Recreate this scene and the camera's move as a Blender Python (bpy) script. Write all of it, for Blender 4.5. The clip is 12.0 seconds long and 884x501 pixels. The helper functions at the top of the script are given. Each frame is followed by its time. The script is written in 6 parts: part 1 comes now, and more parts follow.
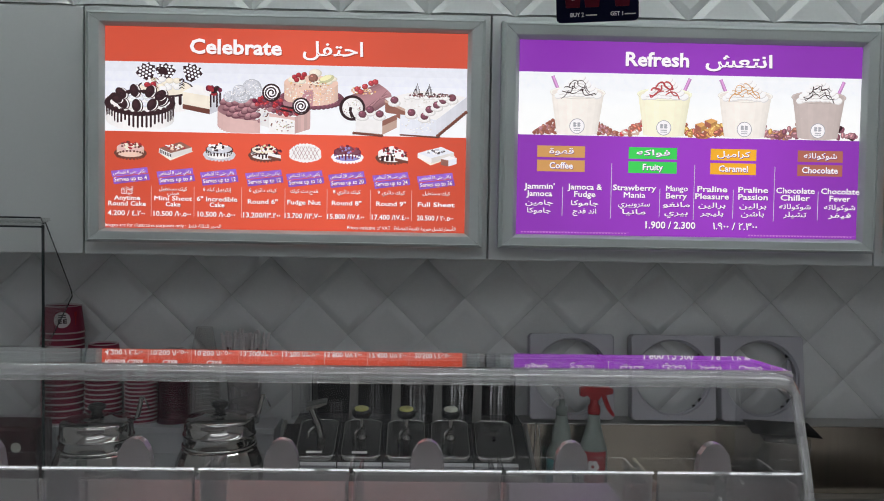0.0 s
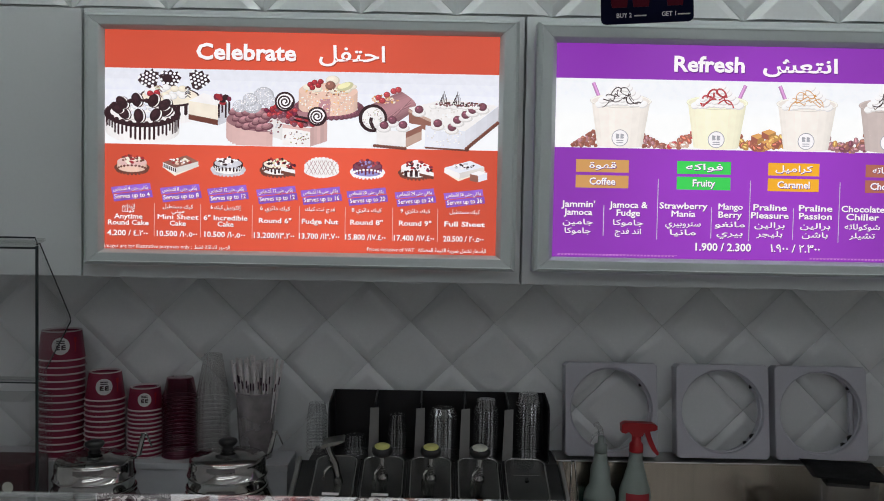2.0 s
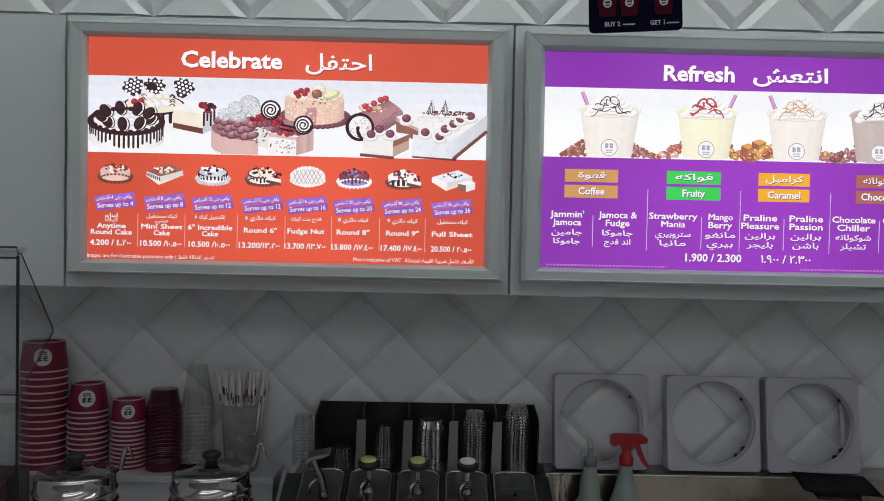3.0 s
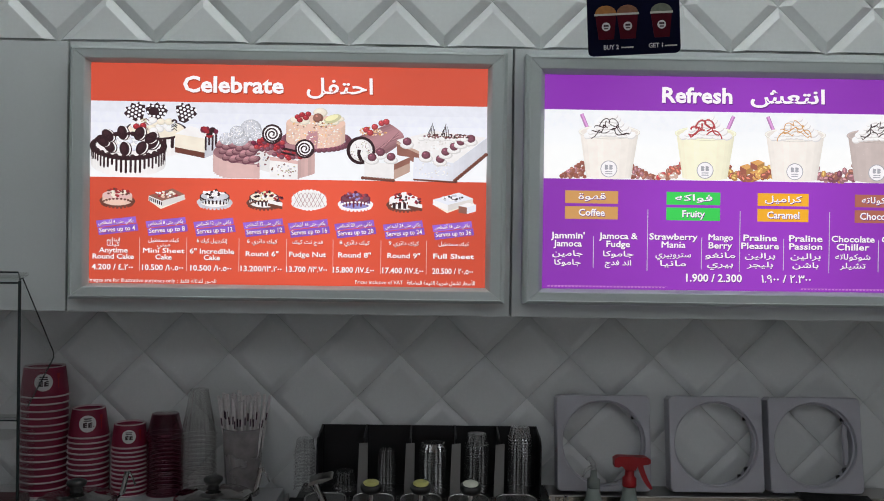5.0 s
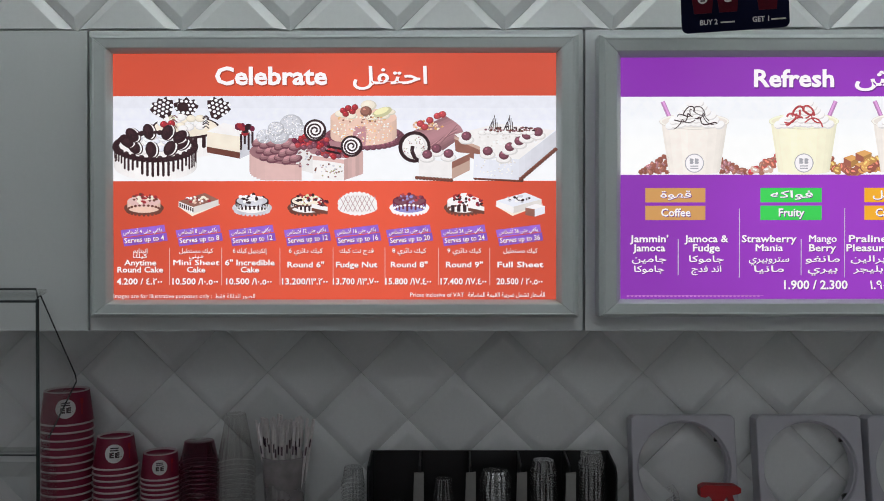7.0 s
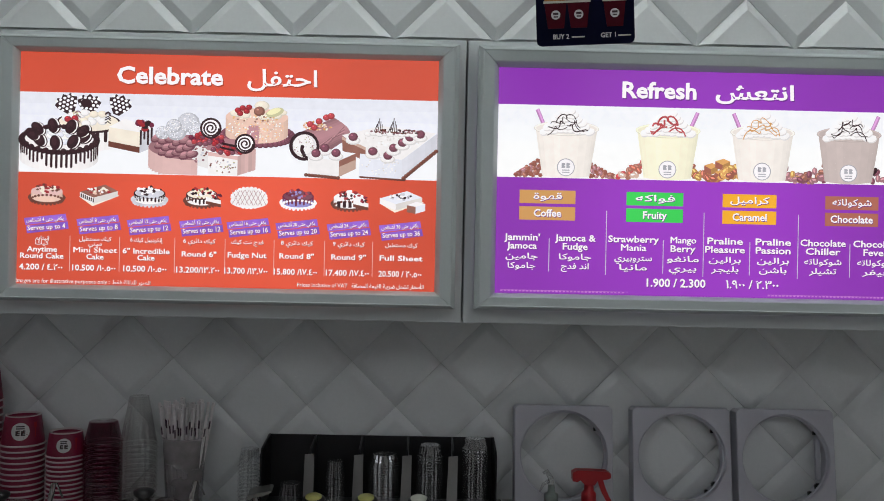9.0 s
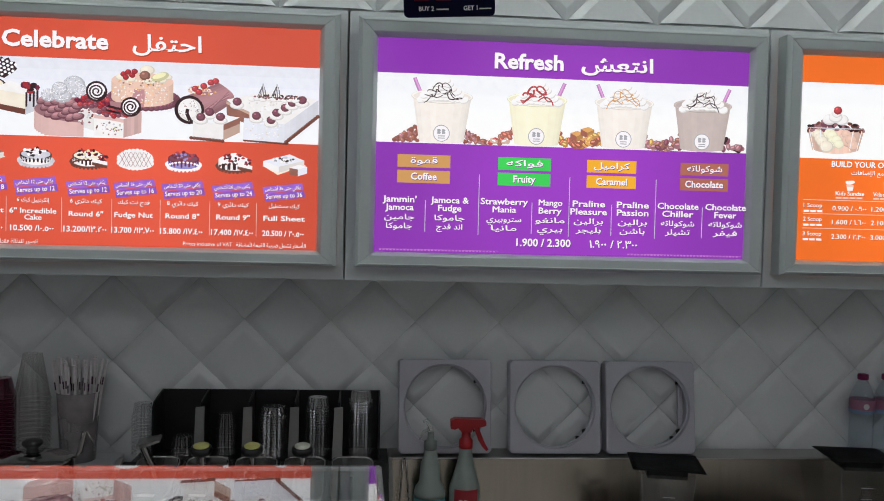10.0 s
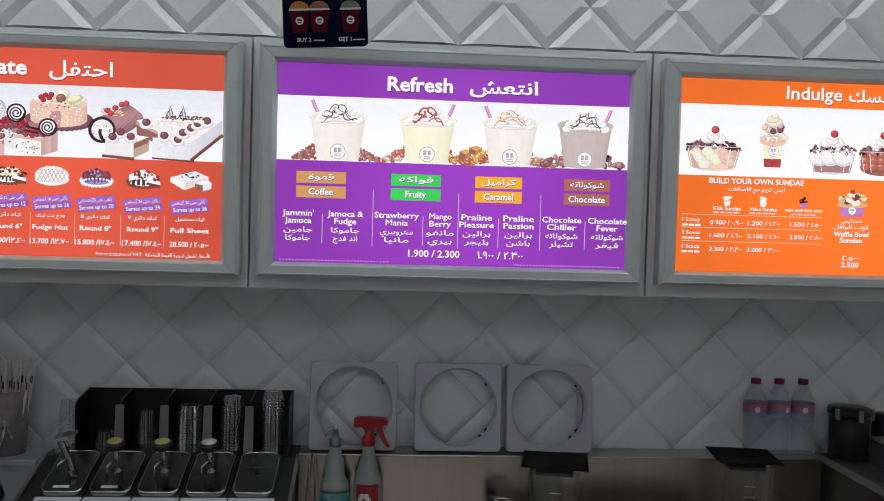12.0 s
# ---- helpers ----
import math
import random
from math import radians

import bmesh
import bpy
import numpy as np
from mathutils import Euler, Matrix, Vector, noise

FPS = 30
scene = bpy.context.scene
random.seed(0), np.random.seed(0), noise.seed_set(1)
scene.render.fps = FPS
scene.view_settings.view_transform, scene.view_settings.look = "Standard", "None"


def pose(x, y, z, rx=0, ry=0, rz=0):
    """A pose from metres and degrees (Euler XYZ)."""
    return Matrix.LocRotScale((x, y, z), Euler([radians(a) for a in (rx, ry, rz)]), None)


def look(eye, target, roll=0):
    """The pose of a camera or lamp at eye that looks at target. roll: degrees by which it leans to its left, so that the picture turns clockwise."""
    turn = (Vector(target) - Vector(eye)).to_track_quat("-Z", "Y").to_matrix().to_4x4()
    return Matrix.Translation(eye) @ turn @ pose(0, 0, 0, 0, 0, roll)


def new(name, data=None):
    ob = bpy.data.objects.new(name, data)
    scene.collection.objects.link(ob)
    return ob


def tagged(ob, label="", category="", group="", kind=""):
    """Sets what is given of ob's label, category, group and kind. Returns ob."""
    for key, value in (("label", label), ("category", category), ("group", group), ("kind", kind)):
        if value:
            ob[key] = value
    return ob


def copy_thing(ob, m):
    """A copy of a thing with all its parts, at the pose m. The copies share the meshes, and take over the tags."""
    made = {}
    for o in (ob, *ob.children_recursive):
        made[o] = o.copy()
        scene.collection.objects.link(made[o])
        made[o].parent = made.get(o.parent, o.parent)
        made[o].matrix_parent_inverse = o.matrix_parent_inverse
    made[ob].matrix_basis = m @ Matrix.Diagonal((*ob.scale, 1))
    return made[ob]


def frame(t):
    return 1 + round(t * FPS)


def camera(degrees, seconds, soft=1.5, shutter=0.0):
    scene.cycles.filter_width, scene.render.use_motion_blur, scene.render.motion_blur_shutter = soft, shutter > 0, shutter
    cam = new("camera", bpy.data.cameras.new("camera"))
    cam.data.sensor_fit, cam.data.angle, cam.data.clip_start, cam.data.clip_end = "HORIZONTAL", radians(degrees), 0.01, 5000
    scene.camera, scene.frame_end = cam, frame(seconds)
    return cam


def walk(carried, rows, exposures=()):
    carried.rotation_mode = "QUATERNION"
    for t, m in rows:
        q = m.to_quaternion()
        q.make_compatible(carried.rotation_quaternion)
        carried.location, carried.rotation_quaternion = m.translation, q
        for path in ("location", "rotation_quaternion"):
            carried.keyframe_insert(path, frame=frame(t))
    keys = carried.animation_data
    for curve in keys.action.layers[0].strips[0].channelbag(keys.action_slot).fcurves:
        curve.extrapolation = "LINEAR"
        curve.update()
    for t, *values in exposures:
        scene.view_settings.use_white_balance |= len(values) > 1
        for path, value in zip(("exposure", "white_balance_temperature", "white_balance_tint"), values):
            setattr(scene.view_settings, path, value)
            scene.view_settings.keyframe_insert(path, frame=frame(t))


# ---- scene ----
cam = camera(55.0, 12.0, soft=0.95)
PATH = [
    (0, (0.056, 0.061, 1.488), (0.116, 2.059, 1.405), 1.0),
    (0.5, (0.072, 0.107, 1.51), (0.136, 2.104, 1.419), 0.8),
    (1, (0.089, 0.138, 1.527), (0.085, 2.136, 1.428), 0.2),
    (1.5, (0.052, 0.215, 1.524), (0.036, 2.213, 1.43), 0.8),
    (2, (0.042, 0.257, 1.534), (0.053, 2.255, 1.452), 1.1),
    (2.5, (0.058, 0.272, 1.536), (0.078, 2.271, 1.468), 1.1),
    (3, (0.059, 0.28, 1.538), (0.082, 2.279, 1.476), 1.2),
    (3.2, (0.049, 0.279, 1.543), (0.077, 2.278, 1.475), 1.2),
    (4.8, (0.043, 0.261, 1.544), (0.079, 2.26, 1.477), 1.1),
    (5, (0.049, 0.275, 1.538), (0.078, 2.275, 1.528), 0.8),
    (5.5, (0.032, 0.332, 1.545), (0.055, 2.331, 1.534), 0.0),
    (6, (0.019, 0.4, 1.547), (0.036, 2.4, 1.532), 0.3),
    (6.5, (-0.029, 0.472, 1.553), (-0.049, 2.472, 1.541), 0.1),
    (6.7, (-0.048, 0.494, 1.556), (-0.067, 2.494, 1.542), -0.0),
    (8.3, (0.056, 0.437, 1.55), (0.094, 2.436, 1.551), 0.9),
    (8.5, (0.107, 0.41, 1.533), (0.132, 2.41, 1.541), 1.4),
    (9, (0.169, 0.376, 1.534), (0.196, 2.376, 1.534), 1.2),
    (9.5, (0.216, 0.339, 1.517), (0.367, 2.333, 1.488), 0.9),
    (10, (0.302, 0.26, 1.511), (0.473, 2.251, 1.449), 1.4),
    (10.5, (0.386, 0.178, 1.535), (0.584, 2.167, 1.463), 2.0),
    (11, (0.47, 0.138, 1.548), (0.668, 2.127, 1.486), 2.1),
    (11.5, (0.55, 0.118, 1.558), (0.714, 2.11, 1.489), 1.9),
    (12, (0.597, 0.097, 1.554), (0.725, 2.092, 1.487), 1.6),
]
walk(cam, [(t, look(eye, target, roll)) for t, eye, target, roll in PATH])


# ---- world, lights, exposure ----
world = bpy.data.worlds.new("world")
world.use_nodes = True
scene.world = world
world.node_tree.nodes["Background"].inputs[0].default_value = (0.55, 0.6, 0.65, 1)
world.node_tree.nodes["Background"].inputs[1].default_value = 0.05
LAMP = 1.0
scene.view_settings.exposure = 0.0


# ---- materials ----
def nodes_of(name):
    m = bpy.data.materials.new(name)
    m.use_nodes = True
    t = m.node_tree
    return m, t.nodes, t.links, t.nodes["Principled BSDF"]


def surface(name, color, rough=0.5, metal=0.0, vary=0.12, scale=8.0, fine=120.0, bump=0.05, stretch=(1, 1, 1), coat=0.0, trans=0.0, ior=1.45, spread=0.0):
    """A painted, plastic, metal or laminate surface with stains at two scales and a fine relief."""
    m, n, l, b = nodes_of(name)
    tc = n.new("ShaderNodeTexCoord")
    mp = n.new("ShaderNodeMapping")
    mp.inputs["Scale"].default_value = stretch
    l.new(tc.outputs["Object"], mp.inputs["Vector"])
    big = n.new("ShaderNodeTexNoise")
    big.inputs["Scale"].default_value, big.inputs["Detail"].default_value = scale, 4
    small = n.new("ShaderNodeTexNoise")
    small.inputs["Scale"].default_value, small.inputs["Detail"].default_value = fine, 3
    l.new(mp.outputs[0], big.inputs["Vector"])
    l.new(mp.outputs[0], small.inputs["Vector"])
    mix = n.new("ShaderNodeMath")
    mix.operation = "MULTIPLY_ADD"
    l.new(small.outputs[0], mix.inputs[0])
    mix.inputs[1].default_value = 0.4
    l.new(big.outputs[0], mix.inputs[2])
    ramp = n.new("ShaderNodeMapRange")
    ramp.inputs["From Min"].default_value, ramp.inputs["From Max"].default_value = 0.4, 1.0
    ramp.inputs["To Min"].default_value, ramp.inputs["To Max"].default_value = 1 - vary, 1 + vary * 0.4
    l.new(mix.outputs[0], ramp.inputs["Value"])
    last = ramp.outputs[0]
    if spread:
        info = n.new("ShaderNodeObjectInfo")
        own = n.new("ShaderNodeMapRange")
        own.inputs["To Min"].default_value, own.inputs["To Max"].default_value = 1 - spread, 1
        l.new(info.outputs["Random"], own.inputs["Value"])
        mul = n.new("ShaderNodeMath")
        mul.operation = "MULTIPLY"
        l.new(last, mul.inputs[0])
        l.new(own.outputs[0], mul.inputs[1])
        last = mul.outputs[0]
    col = n.new("ShaderNodeMix")
    col.data_type, col.blend_type = "RGBA", "MULTIPLY"
    col.inputs[0].default_value = 1.0
    col.inputs[6].default_value = (*color, 1)
    l.new(last, col.inputs[7])
    l.new(col.outputs[2], b.inputs["Base Color"])
    rr = n.new("ShaderNodeMapRange")
    rr.inputs["From Min"].default_value, rr.inputs["From Max"].default_value = 0.3, 0.9
    rr.inputs["To Min"].default_value, rr.inputs["To Max"].default_value = rough * 0.8, min(1, rough * 1.25)
    l.new(mix.outputs[0], rr.inputs["Value"])
    l.new(rr.outputs[0], b.inputs["Roughness"])
    b.inputs["Metallic"].default_value = metal
    b.inputs["Coat Weight"].default_value = coat
    b.inputs["Transmission Weight"].default_value = trans
    b.inputs["IOR"].default_value = ior
    if bump:
        bp = n.new("ShaderNodeBump")
        bp.inputs["Strength"].default_value, bp.inputs["Distance"].default_value = bump, 0.002
        l.new(mix.outputs[0], bp.inputs["Height"])
        l.new(bp.outputs[0], b.inputs["Normal"])
    return m


def clear(name, tint=(0.93, 0.95, 0.95), gloss=1.0, rough=0.03, haze=0.0, haze_color=(0.7, 0.72, 0.72), ior=1.49):
    """Thin clear plastic or glass: see-through, with a Fresnel gloss and a little uneven pale haze."""
    m, n, l, b = nodes_of(name)
    n.remove(b)
    out = n["Material Output"]
    tr = n.new("ShaderNodeBsdfTransparent")
    tr.inputs[0].default_value = (*tint, 1)
    gl = n.new("ShaderNodeBsdfGlossy")
    gl.inputs["Color"].default_value = (gloss, gloss, gloss, 1)
    gl.inputs["Roughness"].default_value = rough
    lw = n.new("ShaderNodeLayerWeight")
    lw.inputs[0].default_value = 0.5
    pw = n.new("ShaderNodeMath")
    pw.operation = "POWER"
    pw.inputs[1].default_value = 4.2
    l.new(lw.outputs["Facing"], pw.inputs[0])
    fr = n.new("ShaderNodeMapRange")
    fr.inputs["To Min"].default_value, fr.inputs["To Max"].default_value = ((ior - 1) / (ior + 1)) ** 2, 1.0
    l.new(pw.outputs[0], fr.inputs["Value"])
    body = tr.outputs[0]
    if haze:
        tc = n.new("ShaderNodeTexCoord")
        nz = n.new("ShaderNodeTexNoise")
        nz.inputs["Scale"].default_value, nz.inputs["Detail"].default_value = 14, 6
        l.new(tc.outputs["Object"], nz.inputs["Vector"])
        mr = n.new("ShaderNodeMapRange")
        mr.inputs["From Min"].default_value, mr.inputs["From Max"].default_value = 0.3, 0.75
        mr.inputs["To Min"].default_value, mr.inputs["To Max"].default_value = haze * 0.4, haze * 1.3
        l.new(nz.outputs[0], mr.inputs["Value"])
        df = n.new("ShaderNodeBsdfDiffuse")
        df.inputs[0].default_value = (*haze_color, 1)
        hz = n.new("ShaderNodeMixShader")
        l.new(mr.outputs[0], hz.inputs[0])
        l.new(body, hz.inputs[1])
        l.new(df.outputs[0], hz.inputs[2])
        body = hz.outputs[0]
    mx = n.new("ShaderNodeMixShader")
    l.new(fr.outputs[0], mx.inputs[0])
    l.new(body, mx.inputs[1])
    l.new(gl.outputs[0], mx.inputs[2])
    l.new(mx.outputs[0], out.inputs[0])
    return m


def glow(name, color, strength=1.0, vary=0.06, scale=9.0):
    """Backlit print or a lamp's diffuser; slightly uneven, with a weak surface gloss."""
    m, n, l, b = nodes_of(name)
    tc = n.new("ShaderNodeTexCoord")
    nz = n.new("ShaderNodeTexNoise")
    nz.inputs["Scale"].default_value, nz.inputs["Detail"].default_value = scale, 3
    l.new(tc.outputs["Object"], nz.inputs["Vector"])
    mr = n.new("ShaderNodeMapRange")
    mr.inputs["From Min"].default_value, mr.inputs["From Max"].default_value = 0.3, 0.7
    mr.inputs["To Min"].default_value, mr.inputs["To Max"].default_value = strength * (1 - vary), strength * (1 + vary)
    l.new(nz.outputs[0], mr.inputs["Value"])
    b.inputs["Base Color"].default_value = tuple(c * 0.08 for c in color) + (1,)
    b.inputs["Emission Color"].default_value = (*color, 1)
    l.new(mr.outputs[0], b.inputs["Emission Strength"])
    b.inputs["Roughness"].default_value = 0.35
    return m


M = {
    "tile": surface("glazed_tile", (0.76, 0.785, 0.785), 0.22, vary=0.08, scale=5, bump=0.02, spread=0.07),
    "grout": surface("grout", (0.7, 0.71, 0.71), 0.9, vary=0.2, scale=12),
    "cabinet": surface("cabinet_lacquer", (0.62, 0.655, 0.655), 0.38, vary=0.06, scale=2.5, bump=0.03),
    "frame": surface("frame_aluminium", (0.5, 0.55, 0.545), 0.4, metal=0.15, vary=0.08, scale=4, bump=0.02),
    "white": surface("white_laminate", (0.52, 0.53, 0.55), 0.35, vary=0.07, scale=4),
    "plastic_white": surface("white_plastic", (0.5, 0.5, 0.55), 0.4, vary=0.06, scale=9),
    "steel": surface("brushed_steel", (0.5, 0.445, 0.375), 0.2, metal=1.0, vary=0.25, scale=3, fine=90, stretch=(1, 1, 0.05), bump=0.07),
    "steel_h": surface("steel_across", (0.5, 0.49, 0.47), 0.3, metal=1.0, vary=0.2, scale=3, fine=160, stretch=(0.06, 1, 1), bump=0.03),
    "chrome": surface("polished_steel", (0.42, 0.415, 0.4), 0.08, metal=1.0, vary=0.12, scale=20, bump=0.02),
    "black": surface("black_plastic", (0.012, 0.012, 0.013), 0.35, vary=0.3, scale=12),
    "black_rubber": surface("black_rubber", (0.004, 0.004, 0.0045), 0.6, vary=0.3, scale=15),
    "wall": surface("wall_paint", (0.8, 0.8, 0.8), 0.8, vary=0.1, scale=1.5),
    "ceiling": surface("ceiling_paint", (0.85, 0.85, 0.85), 0.9, vary=0.08, scale=1.5),
    "floor": surface("floor_stone", (0.55, 0.54, 0.52), 0.35, vary=0.25, scale=3),
    "lamp": glow("lamp_diffuser", (0.94, 0.975, 1.02), 3.35 * LAMP, 0.02),
    "lamp_mid": glow("counter_lamp_diffuser", (0.94, 0.975, 1.02), 0.9 * LAMP, 0.02),
    "lamp_fill": glow("fill_lamp_diffuser", (0.92, 0.995, 0.985), 9.4 * LAMP, 0.02),
    "pane": clear("clear_pane", (0.98, 0.98, 0.98), haze=0.02, ior=1.2, gloss=0.5),
    "pink_clear": clear("pink_clear_plastic", (0.45, 0.1, 0.2), haze=0.2, haze_color=(0.09, 0.008, 0.03), rough=0.07, ior=1.9),
    "clear_plastic": clear("clear_plastic", (0.95, 0.955, 0.955), haze=0.14, haze_color=(0.62, 0.63, 0.62), rough=0.1, ior=1.8),
    "clear_stack": clear("stacked_clear_plastic", (0.84, 0.84, 0.83), haze=0.05, haze_color=(0.5, 0.5, 0.5), rough=0.06, ior=2.0),
    "clear_ribbed": clear("clear_ribbed_plastic", (0.93, 0.94, 0.94), haze=0.06, haze_color=(0.6, 0.6, 0.6), rough=0.09, ior=2.5),
    "jug": clear("jug_plastic", (0.85, 0.86, 0.85), haze=0.03, haze_color=(0.5, 0.5, 0.48), ior=1.6, rough=0.05),
    "bin_clear": clear("clear_bin_plastic", (0.98, 0.98, 0.98), haze=0.02, ior=1.15, gloss=0.5),
    "bin_rim": clear("clear_bin_rim", (0.9, 0.9, 0.9), haze=0.34, haze_color=(0.5, 0.49, 0.5), ior=1.35, rough=0.12),
    "frosted": clear("cloudy_plastic", (0.86, 0.86, 0.86), haze=0.68, haze_color=(0.46, 0.42, 0.43), rough=0.2),
    "edge": surface("cut_acrylic_edge", (0.03, 0.04, 0.04), 0.15, vary=0.3, scale=30),
    "cup_red": surface("red_paper_cup", (0.22, 0.008, 0.04), 0.35, vary=0.12, scale=15, bump=0.02),
    "cup_rim": surface("white_paper", (0.6, 0.5, 0.52), 0.6, vary=0.1, scale=20),
    "logo_white": surface("printed_white", (0.66, 0.64, 0.64), 0.5, vary=0.06, scale=30, bump=0),
    "logo_dark": surface("printed_brown", (0.05, 0.03, 0.035), 0.5, vary=0.1, scale=30, bump=0),
    "red_plastic": surface("red_plastic", (0.38, 0.012, 0.018), 0.32, vary=0.1, scale=25),
    "cloudy": surface("cloudy_bottle", (0.2, 0.235, 0.22), 0.35, vary=0.1, scale=18),
    "teal": surface("teal_liquid_bottle", (0.05, 0.16, 0.17), 0.25, vary=0.15, scale=18),
    "red_label": surface("red_label", (0.3, 0.02, 0.03), 0.4, vary=0.1, scale=40),
    "yellow": surface("yellow_plastic", (0.42, 0.4, 0.13), 0.4, vary=0.15, scale=50),
    "pale_cap": surface("pale_plastic", (0.55, 0.55, 0.48), 0.4, vary=0.15, scale=50),
    "magenta": surface("magenta_cap", (0.16, 0.004, 0.06), 0.4, vary=0.1, scale=40),
    "pet": clear("bottle_plastic", (0.93, 0.96, 0.98), haze=0.14, haze_color=(0.42, 0.52, 0.62), rough=0.05),
    "pink_band": surface("pink_bottle_band", (0.42, 0.17, 0.26), 0.4, vary=0.3, scale=20),
    "blue_band": surface("blue_bottle_band", (0.22, 0.33, 0.52), 0.4, vary=0.3, scale=20),
    "paper_wrap": surface("straw_wrapper", (0.8, 0.76, 0.76), 0.6, vary=0.2, scale=40),
    "wrap_print": surface("wrapper_print", (0.1, 0.06, 0.08), 0.6, vary=0.2, scale=40),
    "dark_metal": surface("dark_sheet_metal", (0.06, 0.06, 0.06), 0.35, metal=0.8, vary=0.2, scale=8),
    "grey_metal": surface("grey_sheet_metal", (0.3, 0.3, 0.29), 0.4, metal=0.6, vary=0.15, scale=8),
    "dark_counter": surface("dark_counter", (0.05, 0.05, 0.052), 0.35, vary=0.25, scale=6),
    "lid_steel": surface("lid_steel", (0.2, 0.2, 0.195), 0.18, metal=1.0, vary=0.2, scale=14, bump=0.02),
    "card_red": surface("card_dark_red", (0.075, 0.004, 0.012), 0.45, vary=0.35, scale=30, bump=0, ior=1.15),
    "dark_fill": surface("dark_red_topping", (0.05, 0.012, 0.015), 0.5, vary=0.5, scale=60, bump=0.4),
    "black_fill": surface("black_topping", (0.012, 0.01, 0.01), 0.5, vary=0.5, scale=70, bump=0.4),
    "card": surface("navy_card", (0.003, 0.004, 0.02), 0.45, vary=0.3, scale=12, bump=0, ior=1.12),
    "edge_clear": clear("bright_acrylic_edge", (0.93, 0.94, 0.94), haze=0.28, haze_color=(0.8, 0.82, 0.82), ior=3.0, rough=0.03),
    "top_sheet": clear("polished_acrylic", (0.97, 0.975, 0.975), haze=0.012, ior=1.5, rough=0.004),
}


# ---- building helpers ----
def part(name, bm, material, parent, label="", smooth=False):
    me = bpy.data.meshes.new(name)
    bmesh.ops.recalc_face_normals(bm, faces=bm.faces[:])
    bm.to_mesh(me)
    bm.free()
    for mat in material if isinstance(material, (list, tuple)) else [material]:
        me.materials.append(mat)
    if smooth:
        for p in me.polygons:
            p.use_smooth = True
    ob = new(name, me)
    if parent:
        ob.parent = parent
    return tagged(ob, label)


def thing(name, at, label, category, group="", kind=""):
    ob = new(name)
    ob.empty_display_size = 0.05
    ob.location = at
    return tagged(ob, label, category, group, kind)


def boxed(x0, x1, y0, y1, z0, z1, bevel=0.0, bm=None, seg=2):
    own = bmesh.new()
    bmesh.ops.create_cube(own, size=1)
    for v in own.verts:
        v.co = ((x0 + x1) / 2 + v.co.x * (x1 - x0), (y0 + y1) / 2 + v.co.y * (y1 - y0), (z0 + z1) / 2 + v.co.z * (z1 - z0))
    if bevel:
        bmesh.ops.bevel(own, geom=own.edges[:], offset=bevel, segments=seg, affect="EDGES", profile=0.5)
    if bm is None:
        return own
    me = bpy.data.meshes.new("tmp")
    own.to_mesh(me)
    own.free()
    bm.from_mesh(me)
    bpy.data.meshes.remove(me)
    return bm


def lathe(profile, seg=32, bm=None, at=(0, 0, 0), closed=False, flute=0.0):
    """Turns a profile of (radius, height) about the z axis."""
    bm = bm or bmesh.new()
    rings = []
    for r, z in profile:
        if r < 1e-5:
            rings.append([bm.verts.new((at[0], at[1], at[2] + z))])
        else:
            rings.append([bm.verts.new((at[0] + r * (1 - flute * (i % 2)) * math.cos(2 * math.pi * i / seg), at[1] + r * (1 - flute * (i % 2)) * math.sin(2 * math.pi * i / seg), at[2] + z)) for i in range(seg)])
    pairs = list(zip(rings, rings[1:])) + ([(rings[-1], rings[0])] if closed else [])
    for a, b in pairs:
        for i in range(seg):
            j = (i + 1) % seg
            if len(a) == 1 and len(b) == 1:
                continue
            if len(a) == 1:
                bm.faces.new((a[0], b[i], b[j]))
            elif len(b) == 1:
                bm.faces.new((a[i], a[j], b[0]))
            else:
                bm.faces.new((a[i], a[j], b[j], b[i]))
    return bm


def tube(points, radius, seg=8, bm=None, squash=1.0):
    """A round rod along a line of points."""
    bm = bm or bmesh.new()
    pts = [Vector(p) for p in points]
    rings = []
    for k, p in enumerate(pts):
        d = (pts[min(k + 1, len(pts) - 1)] - pts[max(k - 1, 0)]).normalized()
        side = d.cross(Vector((0.31, 0.17, 0.93))).normalized()
        up = d.cross(side)
        r = radius[k] if isinstance(radius, (list, tuple)) else radius
        rings.append([bm.verts.new(p + r * (math.cos(2 * math.pi * i / seg) * side + squash * math.sin(2 * math.pi * i / seg) * up)) for i in range(seg)])
    for a, b in zip(rings, rings[1:]):
        for i in range(seg):
            bm.faces.new((a[i], a[(i + 1) % seg], b[(i + 1) % seg], b[i]))
    bm.faces.new(rings[0][::-1])
    bm.faces.new(rings[-1])
    return bm


def extruded(outline, axis, d0, d1, bm=None):
    """A flat outline of (a, b) pushed from d0 to d1 along an axis; the other two axes follow in order."""
    bm = bm or bmesh.new()

    def at(a, b, d):
        return {"x": (d, a, b), "y": (a, d, b), "z": (a, b, d)}[axis]

    lo = [bm.verts.new(at(a, b, d0)) for a, b in outline]
    hi = [bm.verts.new(at(a, b, d1)) for a, b in outline]
    bm.faces.new(lo)
    bm.faces.new(hi[::-1])
    for i in range(len(lo)):
        j = (i + 1) % len(lo)
        bm.faces.new((lo[i], hi[i], hi[j], lo[j]))
    return bm


def setting(name, bm, material, label):
    return tagged(part(name, bm, material, None), label, "", "", "structure")


